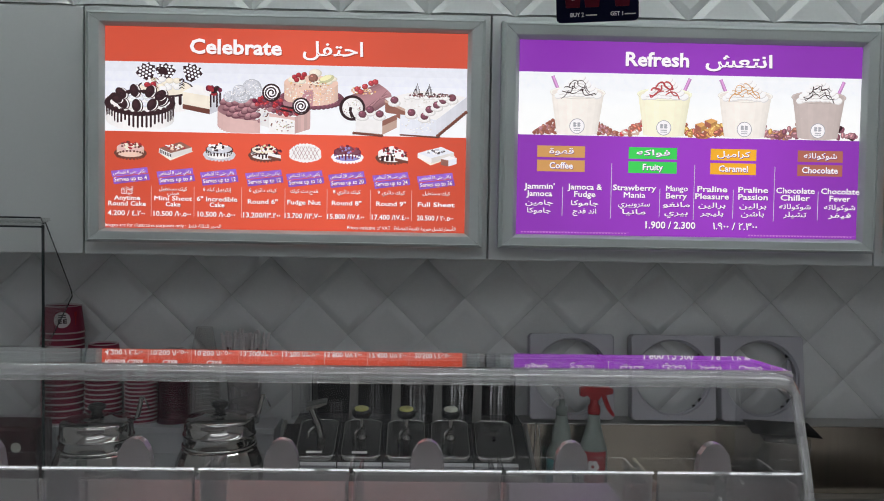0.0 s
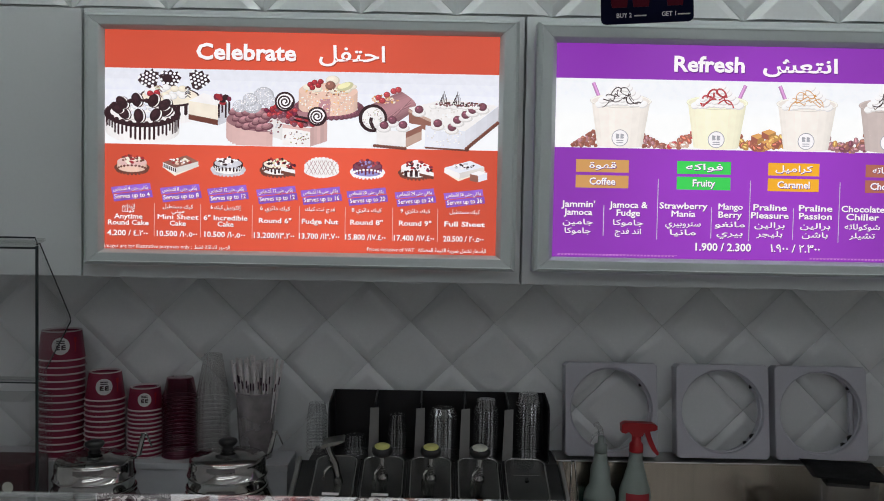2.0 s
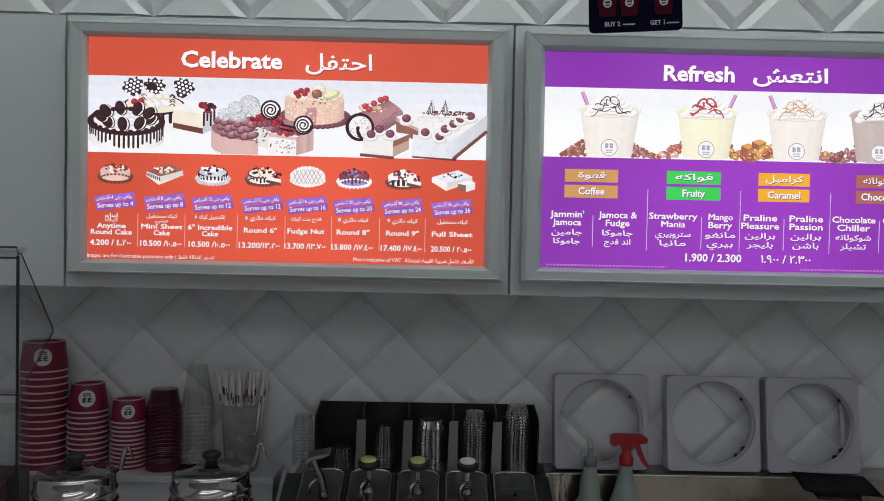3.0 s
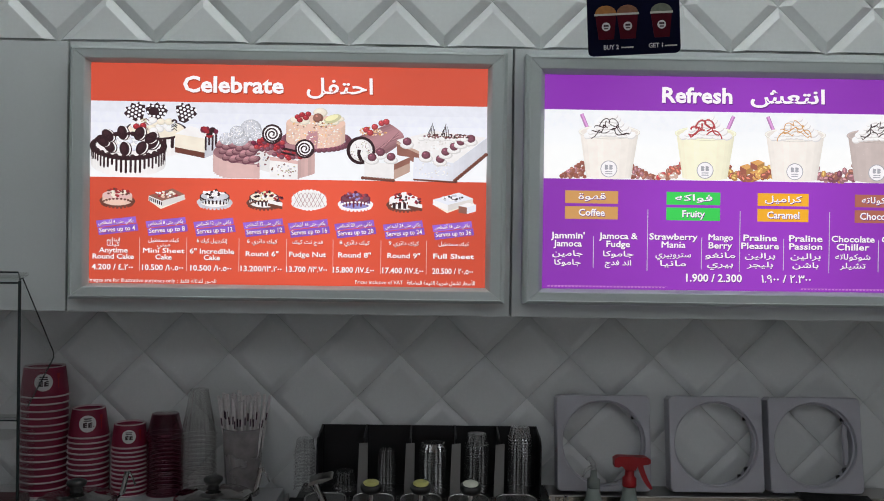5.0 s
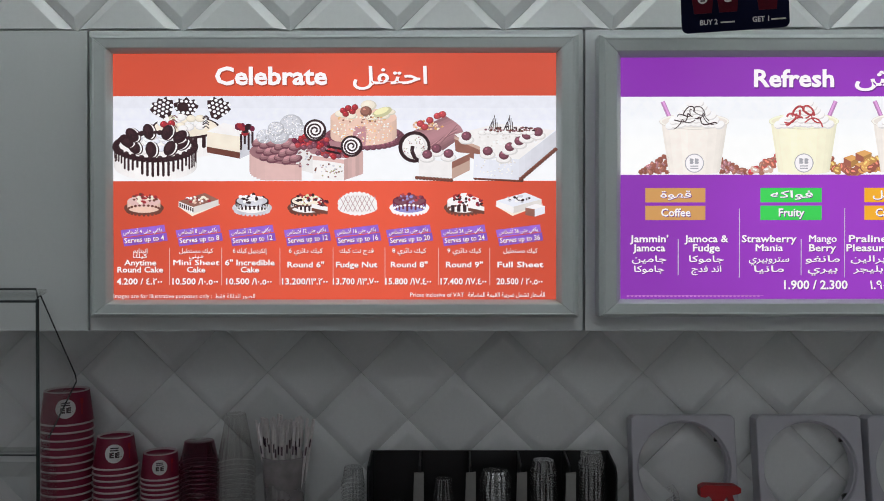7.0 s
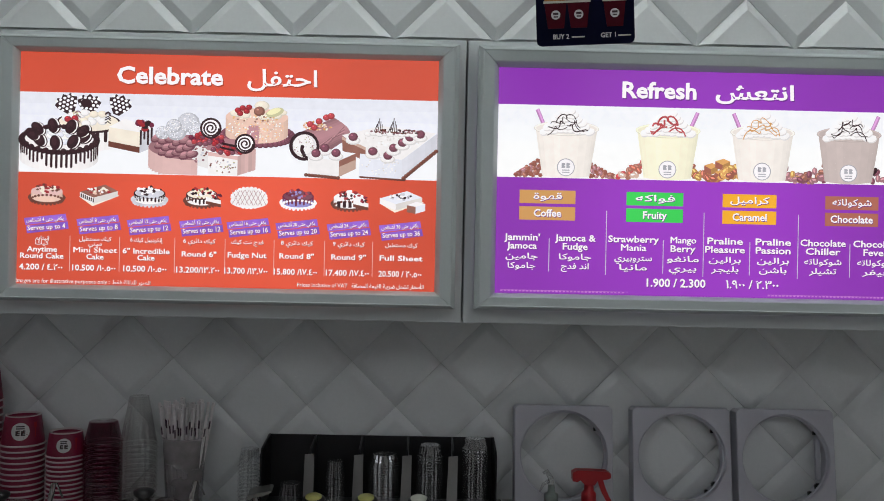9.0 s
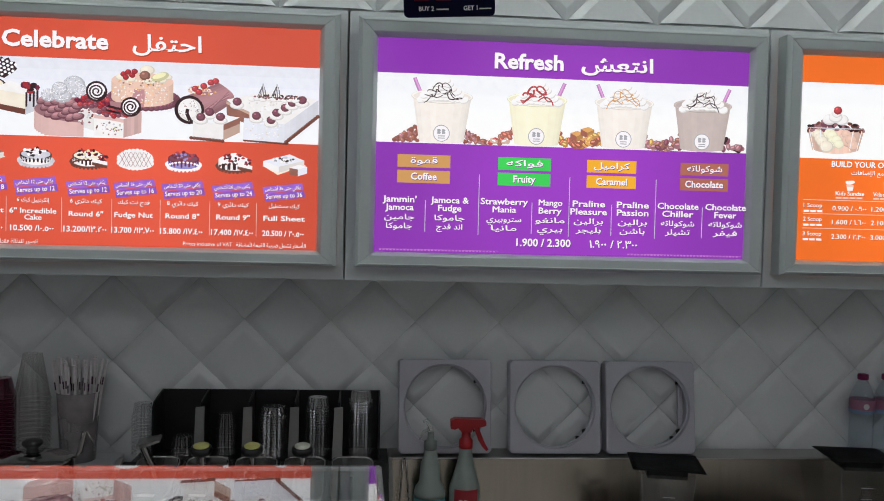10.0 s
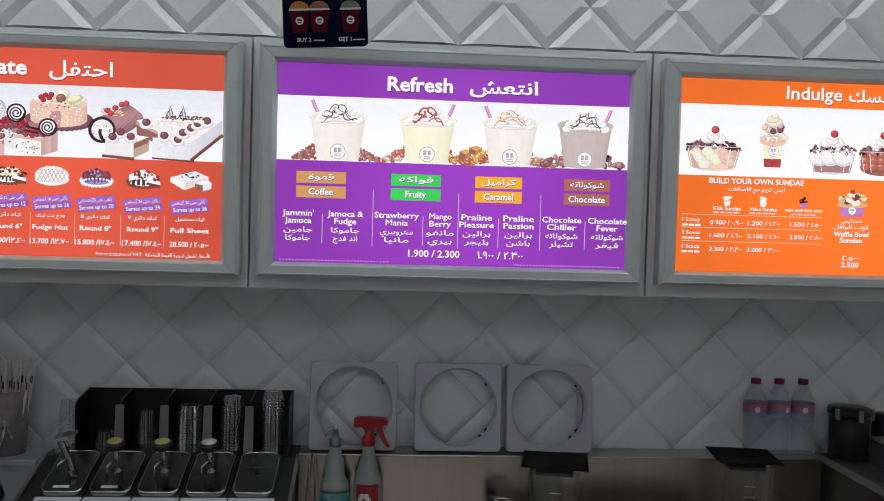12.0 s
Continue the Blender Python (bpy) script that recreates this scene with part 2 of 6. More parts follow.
# ---- the room ----
X0, X1, Y0, WALL = -2.6, 3.4, -3.2, 2.575
CEIL = 2.95
# floor, ceiling and these three walls are unseen; kept pale to bounce light
setting("floor", boxed(X0 - 0.1, X1 + 0.1, Y0 - 0.1, WALL + 0.12, -0.1, 0), M["floor"], "unseen pale stone shop floor")
setting("ceiling", boxed(X0 - 0.1, X1 + 0.1, Y0 - 0.1, WALL + 0.12, CEIL, CEIL + 0.1), M["ceiling"], "unseen plain pale shop ceiling")
setting("wall_west", boxed(X0 - 0.1, X0, Y0, WALL, 0, CEIL), M["wall"], "unseen pale side wall that bounces light")
setting("wall_east", boxed(X1, X1 + 0.1, Y0, WALL, 0, CEIL), M["wall"], "unseen pale side wall that bounces light")
setting("wall_south", boxed(X0 - 0.1, X1 + 0.1, Y0 - 0.1, Y0, 0, CEIL), M["wall"], "unseen pale wall facing the counter that bounces light")
wall_north = setting("wall_north", boxed(X0, X1, WALL, WALL + 0.12, 0, CEIL), M["grout"], "backsplash wall of white bevelled diamond-laid tiles")
BULK = 2.318
bulkhead = setting("wall_upper", boxed(X0, X1, BULK, WALL - 0.003, 2.016, CEIL - 0.002), M["grout"], "bulkhead of white bevelled diamond-laid tiles above the cabinets")

# three rows of ceiling lamps over the customers' side, one over the work counter; all unseen, the rows at -1.7 and 1.78
# added as fill light
for y, power in ((-1.7, "lamp"), (-0.7, "lamp"), (0.5, "lamp_mid"), (1.78, "lamp_fill")):
    for x in (-0.85, 0.4, 1.65):
        lamp = thing("ceiling_light", (x, y, CEIL), "long white ceiling lamp with a bright diffuser, out of view", "ceiling light", "ceiling lamps")
        half = 0.06 if power == "lamp_fill" else 0.15
        part("frame", boxed(-0.62, 0.62, -half - 0.02, half + 0.02, -0.03, -0.002, 0.004), M["frame"], lamp)
        part("diffuser", boxed(-0.6, 0.6, -half, half, -0.036, -0.026, 0.003), M[power], lamp)

# ---- upper cabinets ----
CABF, CZ0, CZ1 = 2.295, 1.372, 2.012
JOINTS = (-1.85, -0.809, 0.243, 1.277, 2.311)
for a, b in zip(JOINTS, JOINTS[1:]):
    cab = thing("wall_cabinet", ((a + b) / 2, CABF, CZ0), "white lacquered wall cabinet under the tiled bulkhead" if a < -1 else "white lacquered wall cabinet carrying a lit menu board", "cabinet", "wall cabinets")
    h = (b - a) / 2
    part("body", boxed(-h + 0.001, h - 0.001, 0.021, WALL - CABF - 0.022, 0.002, CZ1 - CZ0, 0.0015), M["cabinet"], cab)
    part("door", boxed(-h + 0.0022, h - 0.0022, 0, 0.018, 0, CZ1 - CZ0 - 0.002, 0.0018), M["cabinet"], cab)


# ---- lit menu boards ----
PRINT = {}
PLAIN = ("red", "purple", "orange", "paper", "bright", "white", "tan", "green", "amber", "cocoa")


def ink(key):
    """Backlit ink by its name or its colour."""
    named = {
        "red": (0.66, 0.088, 0.047), "purple": (0.27, 0.04, 0.45), "orange": (0.9, 0.165, 0.02), "paper": (0.81, 0.82, 0.9), "white": (0.94, 0.9, 0.93),
        "tag": (0.3, 0.13, 0.62), "tag2": (0.24, 0.1, 0.55), "choc": (0.035, 0.014, 0.018), "brown": (0.16, 0.055, 0.04), "mocha": (0.3, 0.13, 0.1), "pink": (0.76, 0.5, 0.48),
        "peach": (0.82, 0.56, 0.46), "cream": (0.88, 0.8, 0.68), "milk": (0.9, 0.87, 0.87), "cherry": (0.36, 0.03, 0.04), "berry": (0.16, 0.02, 0.05), "plum": (0.2, 0.07, 0.1),
        "grey": (0.62, 0.62, 0.68), "shade": (0.72, 0.68, 0.66), "tan": (0.62, 0.32, 0.11), "green": (0.05, 0.62, 0.1), "amber": (0.88, 0.42, 0.03), "cocoa": (0.42, 0.14, 0.1),
        "gold": (0.75, 0.45, 0.2), "leaf": (0.74, 0.7, 0.42), "ruby": (0.46, 0.06, 0.07), "straw": (0.5, 0.2, 0.55), "navy": (0.01, 0.012, 0.05), "logo": (0.4, 0.4, 0.44), "violet": (0.3, 0.28, 0.6), "custard": (0.9, 0.86, 0.66), "malt": (0.55, 0.46, 0.44), "malt2": (0.42, 0.33, 0.32), "latte": (0.87, 0.81, 0.76), "bright": (0.92, 0.93, 0.97), "lilac": (0.62, 0.3, 0.6), "mauve": (0.34, 0.17, 0.19),
    }
    if "*" in key and key not in PRINT:
        base, k = key.split("*")
        PRINT[key] = glow("ink_" + base, tuple(min(0.95, c * float(k)) for c in named[base]), 1.0, 0.035, 60.0)
    if key not in PRINT:
        PRINT[key] = glow("ink_" + key, named[key], 1.0, (0.05 if key in ("milk", "cream", "custard", "malt", "shade", "peach", "pink") else 0.16) if key not in PLAIN else 0.05, 40.0 if key not in PLAIN else 3.0)
        if key in ("red", "purple", "orange"):  # the panel's glow falls off from a brighter middle
            n, l = PRINT[key].node_tree.nodes, PRINT[key].node_tree.links
            lit = n["Principled BSDF"].inputs["Emission Strength"]
            spot = n.new("ShaderNodeVectorMath")
            spot.operation = "DISTANCE"
            spot.inputs[1].default_value = (0.47, 0, -0.33)
            l.new(n["Texture Coordinate"].outputs["Object"], spot.inputs[0])
            fall = n.new("ShaderNodeMapRange")
            fall.interpolation_type = "SMOOTHSTEP"
            fall.inputs["From Max"].default_value = 0.5
            fall.inputs["To Min"].default_value, fall.inputs["To Max"].default_value = 1.25, 0.93
            l.new(spot.outputs["Value"], fall.inputs["Value"])
            both = n.new("ShaderNodeMath")
            both.operation = "MULTIPLY"
            l.new(lit.links[0].from_socket, both.inputs[0])
            l.new(fall.outputs[0], both.inputs[1])
            l.new(both.outputs[0], lit)
    return PRINT[key]


def tone(key, k):
    """A lighter or darker step of an ink."""
    return "%s*%.2f" % (key, round(k * 25) / 25)


LAYERS = {}


class Picture:
    """A flat print on a board, built up in thin layers; units of the board's drawing, y downwards."""

    def __init__(self, board):
        self.board, self.bm, self.inks = board, bmesh.new(), []

    def poly(self, points, color):
        if color not in self.inks:
            self.inks.append(color)
        LAYERS[self.board.root.name] = LAYERS.get(self.board.root.name, 20) + 1
        y = -self.board.depth - 3e-6 * LAYERS[self.board.root.name]
        f = self.bm.faces.new([self.bm.verts.new((px * self.board.unit, y, -py * self.board.unit * self.board.tall - self.board.lower)) for px, py in points])
        f.material_index = self.inks.index(color)

    def ell(self, cx, cy, rx, ry, color, a0=0, a1=360, seg=20, turn=0):
        c, s = math.cos(radians(turn)), math.sin(radians(turn))
        pts = []
        for i in range(seg + (a1 - a0 < 360)):
            a = radians(a0 + (a1 - a0) * i / seg)
            x, y = rx * math.cos(a), ry * math.sin(a)
            pts.append((cx + c * x - s * y, cy + s * x + c * y))
        self.poly(pts, color)

    def rect(self, x0, y0, x1, y1, color, skew=0.0):
        self.poly([(x0, y0), (x1, y0 + skew), (x1, y1 + skew), (x0, y1)], color)

    def line(self, points, w, color):
        for (ax, ay), (bx, by) in zip(points, points[1:]):
            d = math.hypot(bx - ax, by - ay) or 1
            nx, ny = -(by - ay) / d * w / 2, (bx - ax) / d * w / 2
            self.poly([(ax + nx, ay + ny), (bx + nx, by + ny), (bx - nx, by - ny), (ax - nx, ay - ny)], color)

    def done(self, name, label=""):
        me = bpy.data.meshes.new(name)
        self.bm.to_mesh(me)
        self.bm.free()
        for c in self.inks:
            me.materials.append(ink(c))
        ob = new(name, me)
        ob.parent = self.board.root
        return tagged(ob, label)


ARABIC = {"ا": (0xFE8D, 2), "أ": (0xFE83, 2), "إ": (0xFE87, 2), "ب": (0xFE8F, 4), "ة": (0xFE93, 2), "ت": (0xFE95, 4), "ج": (0xFE9D, 4), "ح": (0xFEA1, 4), "خ": (0xFEA5, 4), "د": (0xFEA9, 2), "ر": (0xFEAD, 2), "س": (0xFEB1, 4), "ش": (0xFEB5, 4), "ص": (0xFEB9, 4), "ط": (0xFEC1, 4), "ع": (0xFEC9, 4), "غ": (0xFECD, 4), "ف": (0xFED1, 4), "ق": (0xFED5, 4), "ك": (0xFED9, 4), "ل": (0xFEDD, 4), "م": (0xFEE1, 4), "ن": (0xFEE5, 4), "ه": (0xFEE9, 4), "و": (0xFEED, 2), "ي": (0xFEF1, 4), "ئ": (0xFE89, 4), "ى": (0xFEEF, 2), "ض": (0xFEBD, 4)}


def joined(text):
    """Joined letter shapes of an Arabic line, written out from left to right."""
    out = []
    for k, c in enumerate(text):
        if c not in ARABIC:
            out.append(c)
            continue
        code, forms = ARABIC[c]
        before = k > 0 and text[k - 1] in ARABIC and ARABIC[text[k - 1]][1] == 4
        after = forms == 4 and k + 1 < len(text) and text[k + 1] in ARABIC
        out.append(chr(code + (3 if before and after else 2 if after else 1 if before else 0)))
    out.reverse()
    k = 0
    while k < len(out):  # figures keep their order
        e = k
        while e < len(out) and out[e].isdigit():
            e += 1
        out[k:e] = out[k:e][::-1]
        k = max(e, k + 1)
    return "".join(out)


LETTERS = []


def write(board, text, x, y, size, color="white", bold=0.0, align="CENTER", width=None, name="lettering", arabic=False, turn=0.0, lift=0.0006, halo=None):
    """Lettering with its baseline at (x, y) of the board; size is the capitals' height, width squeezes or stretches the line."""
    halo = halo or board.shade
    c = bpy.data.curves.new(name, "FONT")
    c.body = joined(text) if arabic else text
    c.resolution_u, c.align_x = 2, align
    c.size = size / 0.7 * board.unit
    c.offset = 0.0 if "M" in text else bold * c.size
    ob = new(name, c)
    LETTERS.append((ob, board, x, y, color, width, turn, lift))
    if "M" in text and bold > 0.01:  # the letter M takes no swelling: a second pass beside the first
        LETTERS.append((new(name, c.copy()), board, x + size * bold * 3.2, y - size * 0.03, color, width, turn, lift))
    if halo and size >= 9:  # an added dark copy, set off a little, imitates a sharpening halo round light letters
        under = new(name, c.copy())
        LETTERS.append((under, board, x + 0.7 + size * 0.035, y + 0.9 + size * 0.05, halo, width, turn, -1.0))


def letters_to_meshes():
    bpy.context.view_layer.update()
    deps = bpy.context.evaluated_depsgraph_get()
    for ob, board, x, y, color, width, turn, lift in LETTERS:
        me = bpy.data.meshes.new_from_object(ob.evaluated_get(deps))
        if not len(me.vertices):
            bpy.data.objects.remove(ob)
            continue
        xs = [v.co.x for v in me.vertices]
        k = width * board.unit / (max(xs) - min(xs)) if width else 1.0
        mid = (max(xs) + min(xs)) / 2 if ob.data.align_x == "CENTER" else min(xs)
        c, s = math.cos(radians(turn)), math.sin(radians(turn))
        if not board.bend:
            top = 3e-6 * LAYERS.get(board.root.name, 0)
            lift = top + 0.0002 if lift < 0 else max(lift, top + 0.0004)
        for v in me.vertices:
            a, b = (v.co.x - mid) * k, v.co.y
            v.co = (x * board.unit + c * a - s * b, -board.depth - lift, -y * board.unit * board.tall - board.lower + s * a + c * b)
            if board.bend:
                r, u = board.bend, v.co.x / board.bend
                v.co.x, v.co.y = r * math.sin(u), -r * math.cos(u) - lift
        me.materials.clear()
        me.materials.append(board.ink(color))
        made = new("lettering", me)
        made.parent = board.root
        bpy.data.objects.remove(ob)
    LETTERS.clear()


class Board:
    """A lit menu board on a cabinet: four mitred frame bars and a backlit panel; the drawing is `wide` units across."""

    def __init__(self, x0, x1, z0, z1, wide, label, color, tall=505, lower=0.0):
        self.unit, self.depth = (x1 - x0) / wide, 0.0
        self.tall, self.lower = (z1 - z0 - lower) / self.unit / tall, lower
        self.ink, self.bend, self.shade = ink, 0.0, color + "*0.52"
        front = 2.257
        self.root = thing("menu_board", (x0, front, z1), label, "menu board", "lit menu boards")
        w, h = x1 - x0, z1 - z0
        out, bot, head, back = 0.046, 0.037, 0.046 - lower, CABF - front - 0.002
        section = ((0, back), (0, -0.006), (0.005, -0.0085), (0.04, -0.0105), (0.17, -0.0165), (0.22, -0.0172), (0.27, -0.0160), (0.74, -0.0148), (0.79, -0.0135), (0.96, -0.0035), (1.0, 0.001), (1.0, 0.006))

        def bar(ax, az, bx, bz, nx, nz, la, lb, wid):
            bm = bmesh.new()
            ends = []
            for (px, pz), sgn in (((ax, az), la), ((bx, bz), lb)):
                ring = []
                for s, d in section:
                    off = (1 - s if s <= 1 else 0) * wid if s > 0.006 else (wid - s)
                    ring.append(bm.verts.new((px + nx * off + sgn[0] * off * (out / wid if nx == 0 else 1) * (1 if nx == 0 else 0), d, pz + nz * off + sgn[1] * off * (1 if nz == 0 else 0))))
                ends.append(ring)
            a, b = ends
            for i in range(len(section) - 1):
                bm.faces.new((a[i], a[i + 1], b[i + 1], b[i]))
            bm.faces.new(a)
            bm.faces.new(b[::-1])
            part("frame_bar", bm, M["frame"], self.root)

        g = 0.0006
        bar(g, 0, w - g, 0, 0, 1, (-1, 0), (1, 0), head)
        bar(g, -h, w - g, -h, 0, -1, (-1, 0), (1, 0), bot)
        # the uprights run between the mitres
        for px, n in ((0, -1), (w, 1)):
            bm = bmesh.new()
            ends = []
            for pz, sz, wz in ((-h, -1, bot), (0, 1, head)):
                ring = []
                for s, d in section:
                    off = (1 - s) if s > 0.006 else (1 - s / out)
                    ring.append(bm.verts.new((px + n * off * out, d, pz + sz * (off * wz - g))))
                ends.append(ring)
            a, b = ends
            for i in range(len(section) - 1):
                bm.faces.new((a[i], a[i + 1], b[i + 1], b[i]))
            bm.faces.new(a)
            bm.faces.new(b[::-1])
            part("frame_bar", bm, M["frame"], self.root)
        part("backlit_panel", boxed(0, w, 0.0, 0.012, -h, 0), ink(color), self.root)


def logo_dot(p, x, y, r, ring="logo", fill="white"):
    p.ell(x, y, r, r, ring, seg=24)
    p.ell(x, y, r * 0.9, r * 0.9, fill, seg=24)
    for dx in (-0.34, 0.2):
        p.rect(x + dx * r - 0.14 * r, y - 0.5 * r, x + dx * r + 0.02 * r, y + 0.08 * r, ring)
        p.ell(x + dx * r + 0.08 * r, y - 0.34 * r, 0.2 * r, 0.15 * r, ring, seg=8)
        p.ell(x + dx * r + 0.08 * r, y - 0.06 * r, 0.2 * r, 0.15 * r, ring, seg=8)
    for k in (0.25, 0.5):
        p.rect(x - 0.42 * r, y + k * r, x + 0.42 * r, y + (k + 0.12) * r, ring)


def drum(p, cx, cy, rx, ry, h, side, top, drip="", dark="shade", n=14, fat=0.09):
    """A round cake: side, top and icing that runs down."""
    for i in range(18):
        a, b = math.pi * i / 18, math.pi * (i + 1) / 18
        xa, xb, ya, yb = cx - rx * math.cos(a), cx - rx * math.cos(b), cy + ry * math.sin(a), cy + ry * math.sin(b)
        p.poly([(xa, ya - 1), (xb, yb - 1), (xb, yb + h), (xa, ya + h)], tone(side, 0.7 + 0.34 * math.sin(0.35 + a * 0.88)))
    if drip:
        for i in range(n):
            a = math.pi * (i + 0.5) / n
            x, y = cx - rx * 0.985 * math.cos(a), cy + ry * math.sin(a)
            ln = h * random.uniform(0.35, 0.8)
            w = fat * rx * (0.4 + math.sin(a))
            p.rect(x - w / 2, y - ry * 0.2, x + w / 2, y + ln, drip)
            p.ell(x, y + ln, w / 2, w / 2, drip, seg=8)
        p.ell(cx, cy, rx * 1.01, ry * 1.06, drip, seg=28)
        p.ell(cx, cy - ry * 0.06, rx * 0.93, ry * 0.9, top, seg=28)
    else:
        p.ell(cx, cy, rx, ry, top, seg=28)


def dots(p, cx, cy, rx, ry, n, r, colors, start=0.0):
    for i in range(n):
        a = start + 2 * math.pi * i / n
        p.ell(cx + rx * math.cos(a), cy + ry * math.sin(a), r * random.uniform(0.85, 1.1), r * random.uniform(0.7, 0.95), colors[i % len(colors)], seg=10)


def speckle(p, cx, cy, rx, ry, n, r, colors):
    for i in range(n):
        a, d = random.uniform(0, 6.283), math.sqrt(random.random())
        p.ell(cx + rx * d * math.cos(a), cy + ry * d * math.sin(a), r * random.uniform(0.6, 1.2), r * random.uniform(0.5, 1.0), colors[i % len(colors)], seg=7)


def cream(p, cx, cy, r, flat=0.7, base="milk"):
    """A dollop of whipped cream with soft folds."""
    p.ell(cx, cy, r, r * flat, tone(base, 0.76), seg=14)
    p.ell(cx - r * 0.08, cy - r * 0.08, r * 0.86, r * flat * 0.84, tone(base, 0.96), seg=14)
    p.ell(cx - r * 0.16, cy - r * 0.16, r * 0.66, r * flat * 0.6, tone(base, 1.0), seg=12)
    p.ell(cx - r * 0.22, cy - r * 0.22, r * 0.36, r * flat * 0.3, tone(base, 1.08), seg=10)


def ball(p, cx, cy, r, base):
    """A round berry or chocolate with a lit side."""
    p.ell(cx, cy, r, r * 0.92, tone(base, 0.72), seg=12)
    p.ell(cx - r * 0.14, cy - r * 0.14, r * 0.74, r * 0.68, tone(base, 1.12), seg=10)
    p.ell(cx - r * 0.3, cy - r * 0.36, r * 0.24, r * 0.18, tone(base, 2.4), seg=8)


def swirl(p, cx, cy, r):
    p.ell(cx, cy, r, r, "choc")
    p.ell(cx, cy, r * 0.8, r * 0.8, "white")
    pts = [(cx + r * 0.78 * (1 - i / 40) * math.cos(i * 0.42), cy + r * 0.78 * (1 - i / 40) * math.sin(i * 0.42)) for i in range(34)]
    p.line(pts, r * 0.16, "choc")


def plate(p, cx, cy, rx, ry, color="brown", n=22):
    p.ell(cx, cy, rx, ry, color, seg=28)
    dots(p, cx, cy, rx * 0.98, ry * 0.96, n, rx * 0.07, [color])


def graded(p, x0, y0, x1, y1, base, k0, k1):
    """The ground of a photo: cool at the top, white lower down."""
    n = 14
    b = p.board
    rows = [[p.bm.verts.new((x * b.unit, -b.depth - 6e-5, -(y0 + (y1 - y0) * i / n) * b.unit * b.tall - b.lower)) for x in (x0, x1)] for i in range(n + 1)]
    for i in range(n):
        color = tone(base, k0 + (k1 - k0) * min(1, 1.6 * i / n))
        if color not in p.inks:
            p.inks.append(color)
        p.bm.faces.new((rows[i][0], rows[i][1], rows[i + 1][1], rows[i + 1][0])).material_index = p.inks.index(color)


def fan(p, cx, cy, tilt):
    """A dark chocolate fan with a lattice of round holes."""
    c, s = math.cos(radians(tilt)), math.sin(radians(tilt))

    def at(x, y):
        return cx + c * x - s * y, cy + s * x + c * y

    p.poly([at(*q) for q in ((-7, 26), (-26, 2), (-30, -10), (-22, -14), (-18, -24), (-8, -20), (0, -28), (9, -20), (19, -24), (22, -13), (30, -9), (25, 3), (8, 26))], "choc")
    for j in range(5):
        for i in range(-3, 4):
            x, y = i * 11 + (5.5 if j % 2 else 0), -17 + j * 9
            if abs(x) < 25 - max(0, y) * 0.8:
                p.ell(*at(x, y), 4.0, 3.6, "bright", seg=8)


# -- the red board
board = Board(-0.741, 0.179, 1.442, 1.953, 1045, "lit red cake menu board in a grey aluminium frame", "red", 583, 0.009)
strip = Picture(board)
graded(strip, 0, 92, 1045, 297, "paper", 0.96, 1.1)
strip.done("photo_strip")

p = Picture(board)  # cake behind with dotted chocolate fans
drum(p, 172, 168, 80, 26, 48, "milk", "cream", "choc", n=11)
for cx, tilt in ((118, -24), (172, 4), (248, 20)):
    fan(p, cx, 122, tilt)
for i in range(20):
    cream(p, 168 + 56 * math.cos(i * 2.4) * math.sqrt(i / 20), 156 + 15 * math.sin(i * 2.4) * math.sqrt(i / 20), 12, 0.75, ("milk", "bright", "cream", "milk")[i % 4])
for i in range(16):
    x, y = 168 + 52 * math.cos(i * 2.1), 154 + 13 * math.sin(i * 1.7)
    p.line([(x - 8, y + 2), (x, y - 3), (x + 7, y + 3)], 2.4, ("choc", "leaf*0.80", "plum")[i % 3])
for x, y in ((120, 160), (130, 166), (138, 158), (128, 172)):
    ball(p, x, y, 9, "cherry")
p.ell(165, 118, 14, 11, "choc")
p.poly([(222, 178), (300, 190), (300, 240), (222, 224)], "cream")
p.poly([(222, 214), (300, 228), (300, 243), (222, 228)], "brown")
p.poly([(300, 190), (334, 180), (334, 228), (300, 243)], "grey")
p.poly([(222, 178), (262, 156), (334, 180), (300, 190)], "milk")
for i in range(4):
    p.rect(300 + i * 9, 184 - i * 2, 305 + i * 9, 222 - (i % 2) * 14, "choc")
speckle(p, 312, 170, 20, 12, 14, 8, ["berry", "cherry", "choc"])
p.done("cake_picture")

p = Picture(board)  # cookie cake with running icing
drum(p, 100, 212, 98, 34, 50, "milk", "milk", "choc", n=24, fat=0.045)
for i in range(30):
    cream(p, 100 + 74 * math.cos(i * 2.4) * math.sqrt(i / 30), 206 + 22 * math.sin(i * 2.4) * math.sqrt(i / 30), 11, 0.7, ("milk", "bright", "paper")[i % 3])
for i in range(26):
    ball(p, 100 + 92 * math.cos(i * 0.2417), 211 + 31 * math.sin(i * 0.2417), 7, "choc")
for i in range(9):
    a = 2 * math.pi * i / 9 + 0.3
    x, y, t = 100 + 66 * math.cos(a), 199 + 22 * math.sin(a), 50 * math.cos(a)
    p.ell(x + 3, y + 1, 15, 20, "choc", turn=t)
    p.ell(x + 1.5, y, 13.5, 19, "milk", turn=t)
    p.ell(x - 2, y, 13, 19, "choc", turn=t)
    p.ell(x - 4, y - 3, 6, 11, "choc*1.60", turn=t)
for i in range(48):
    ball(p, 100 + 97 * math.cos(i * 0.131), 214 + 34 * math.sin(i * 0.131), 5, "choc")
p.done("cake_picture")

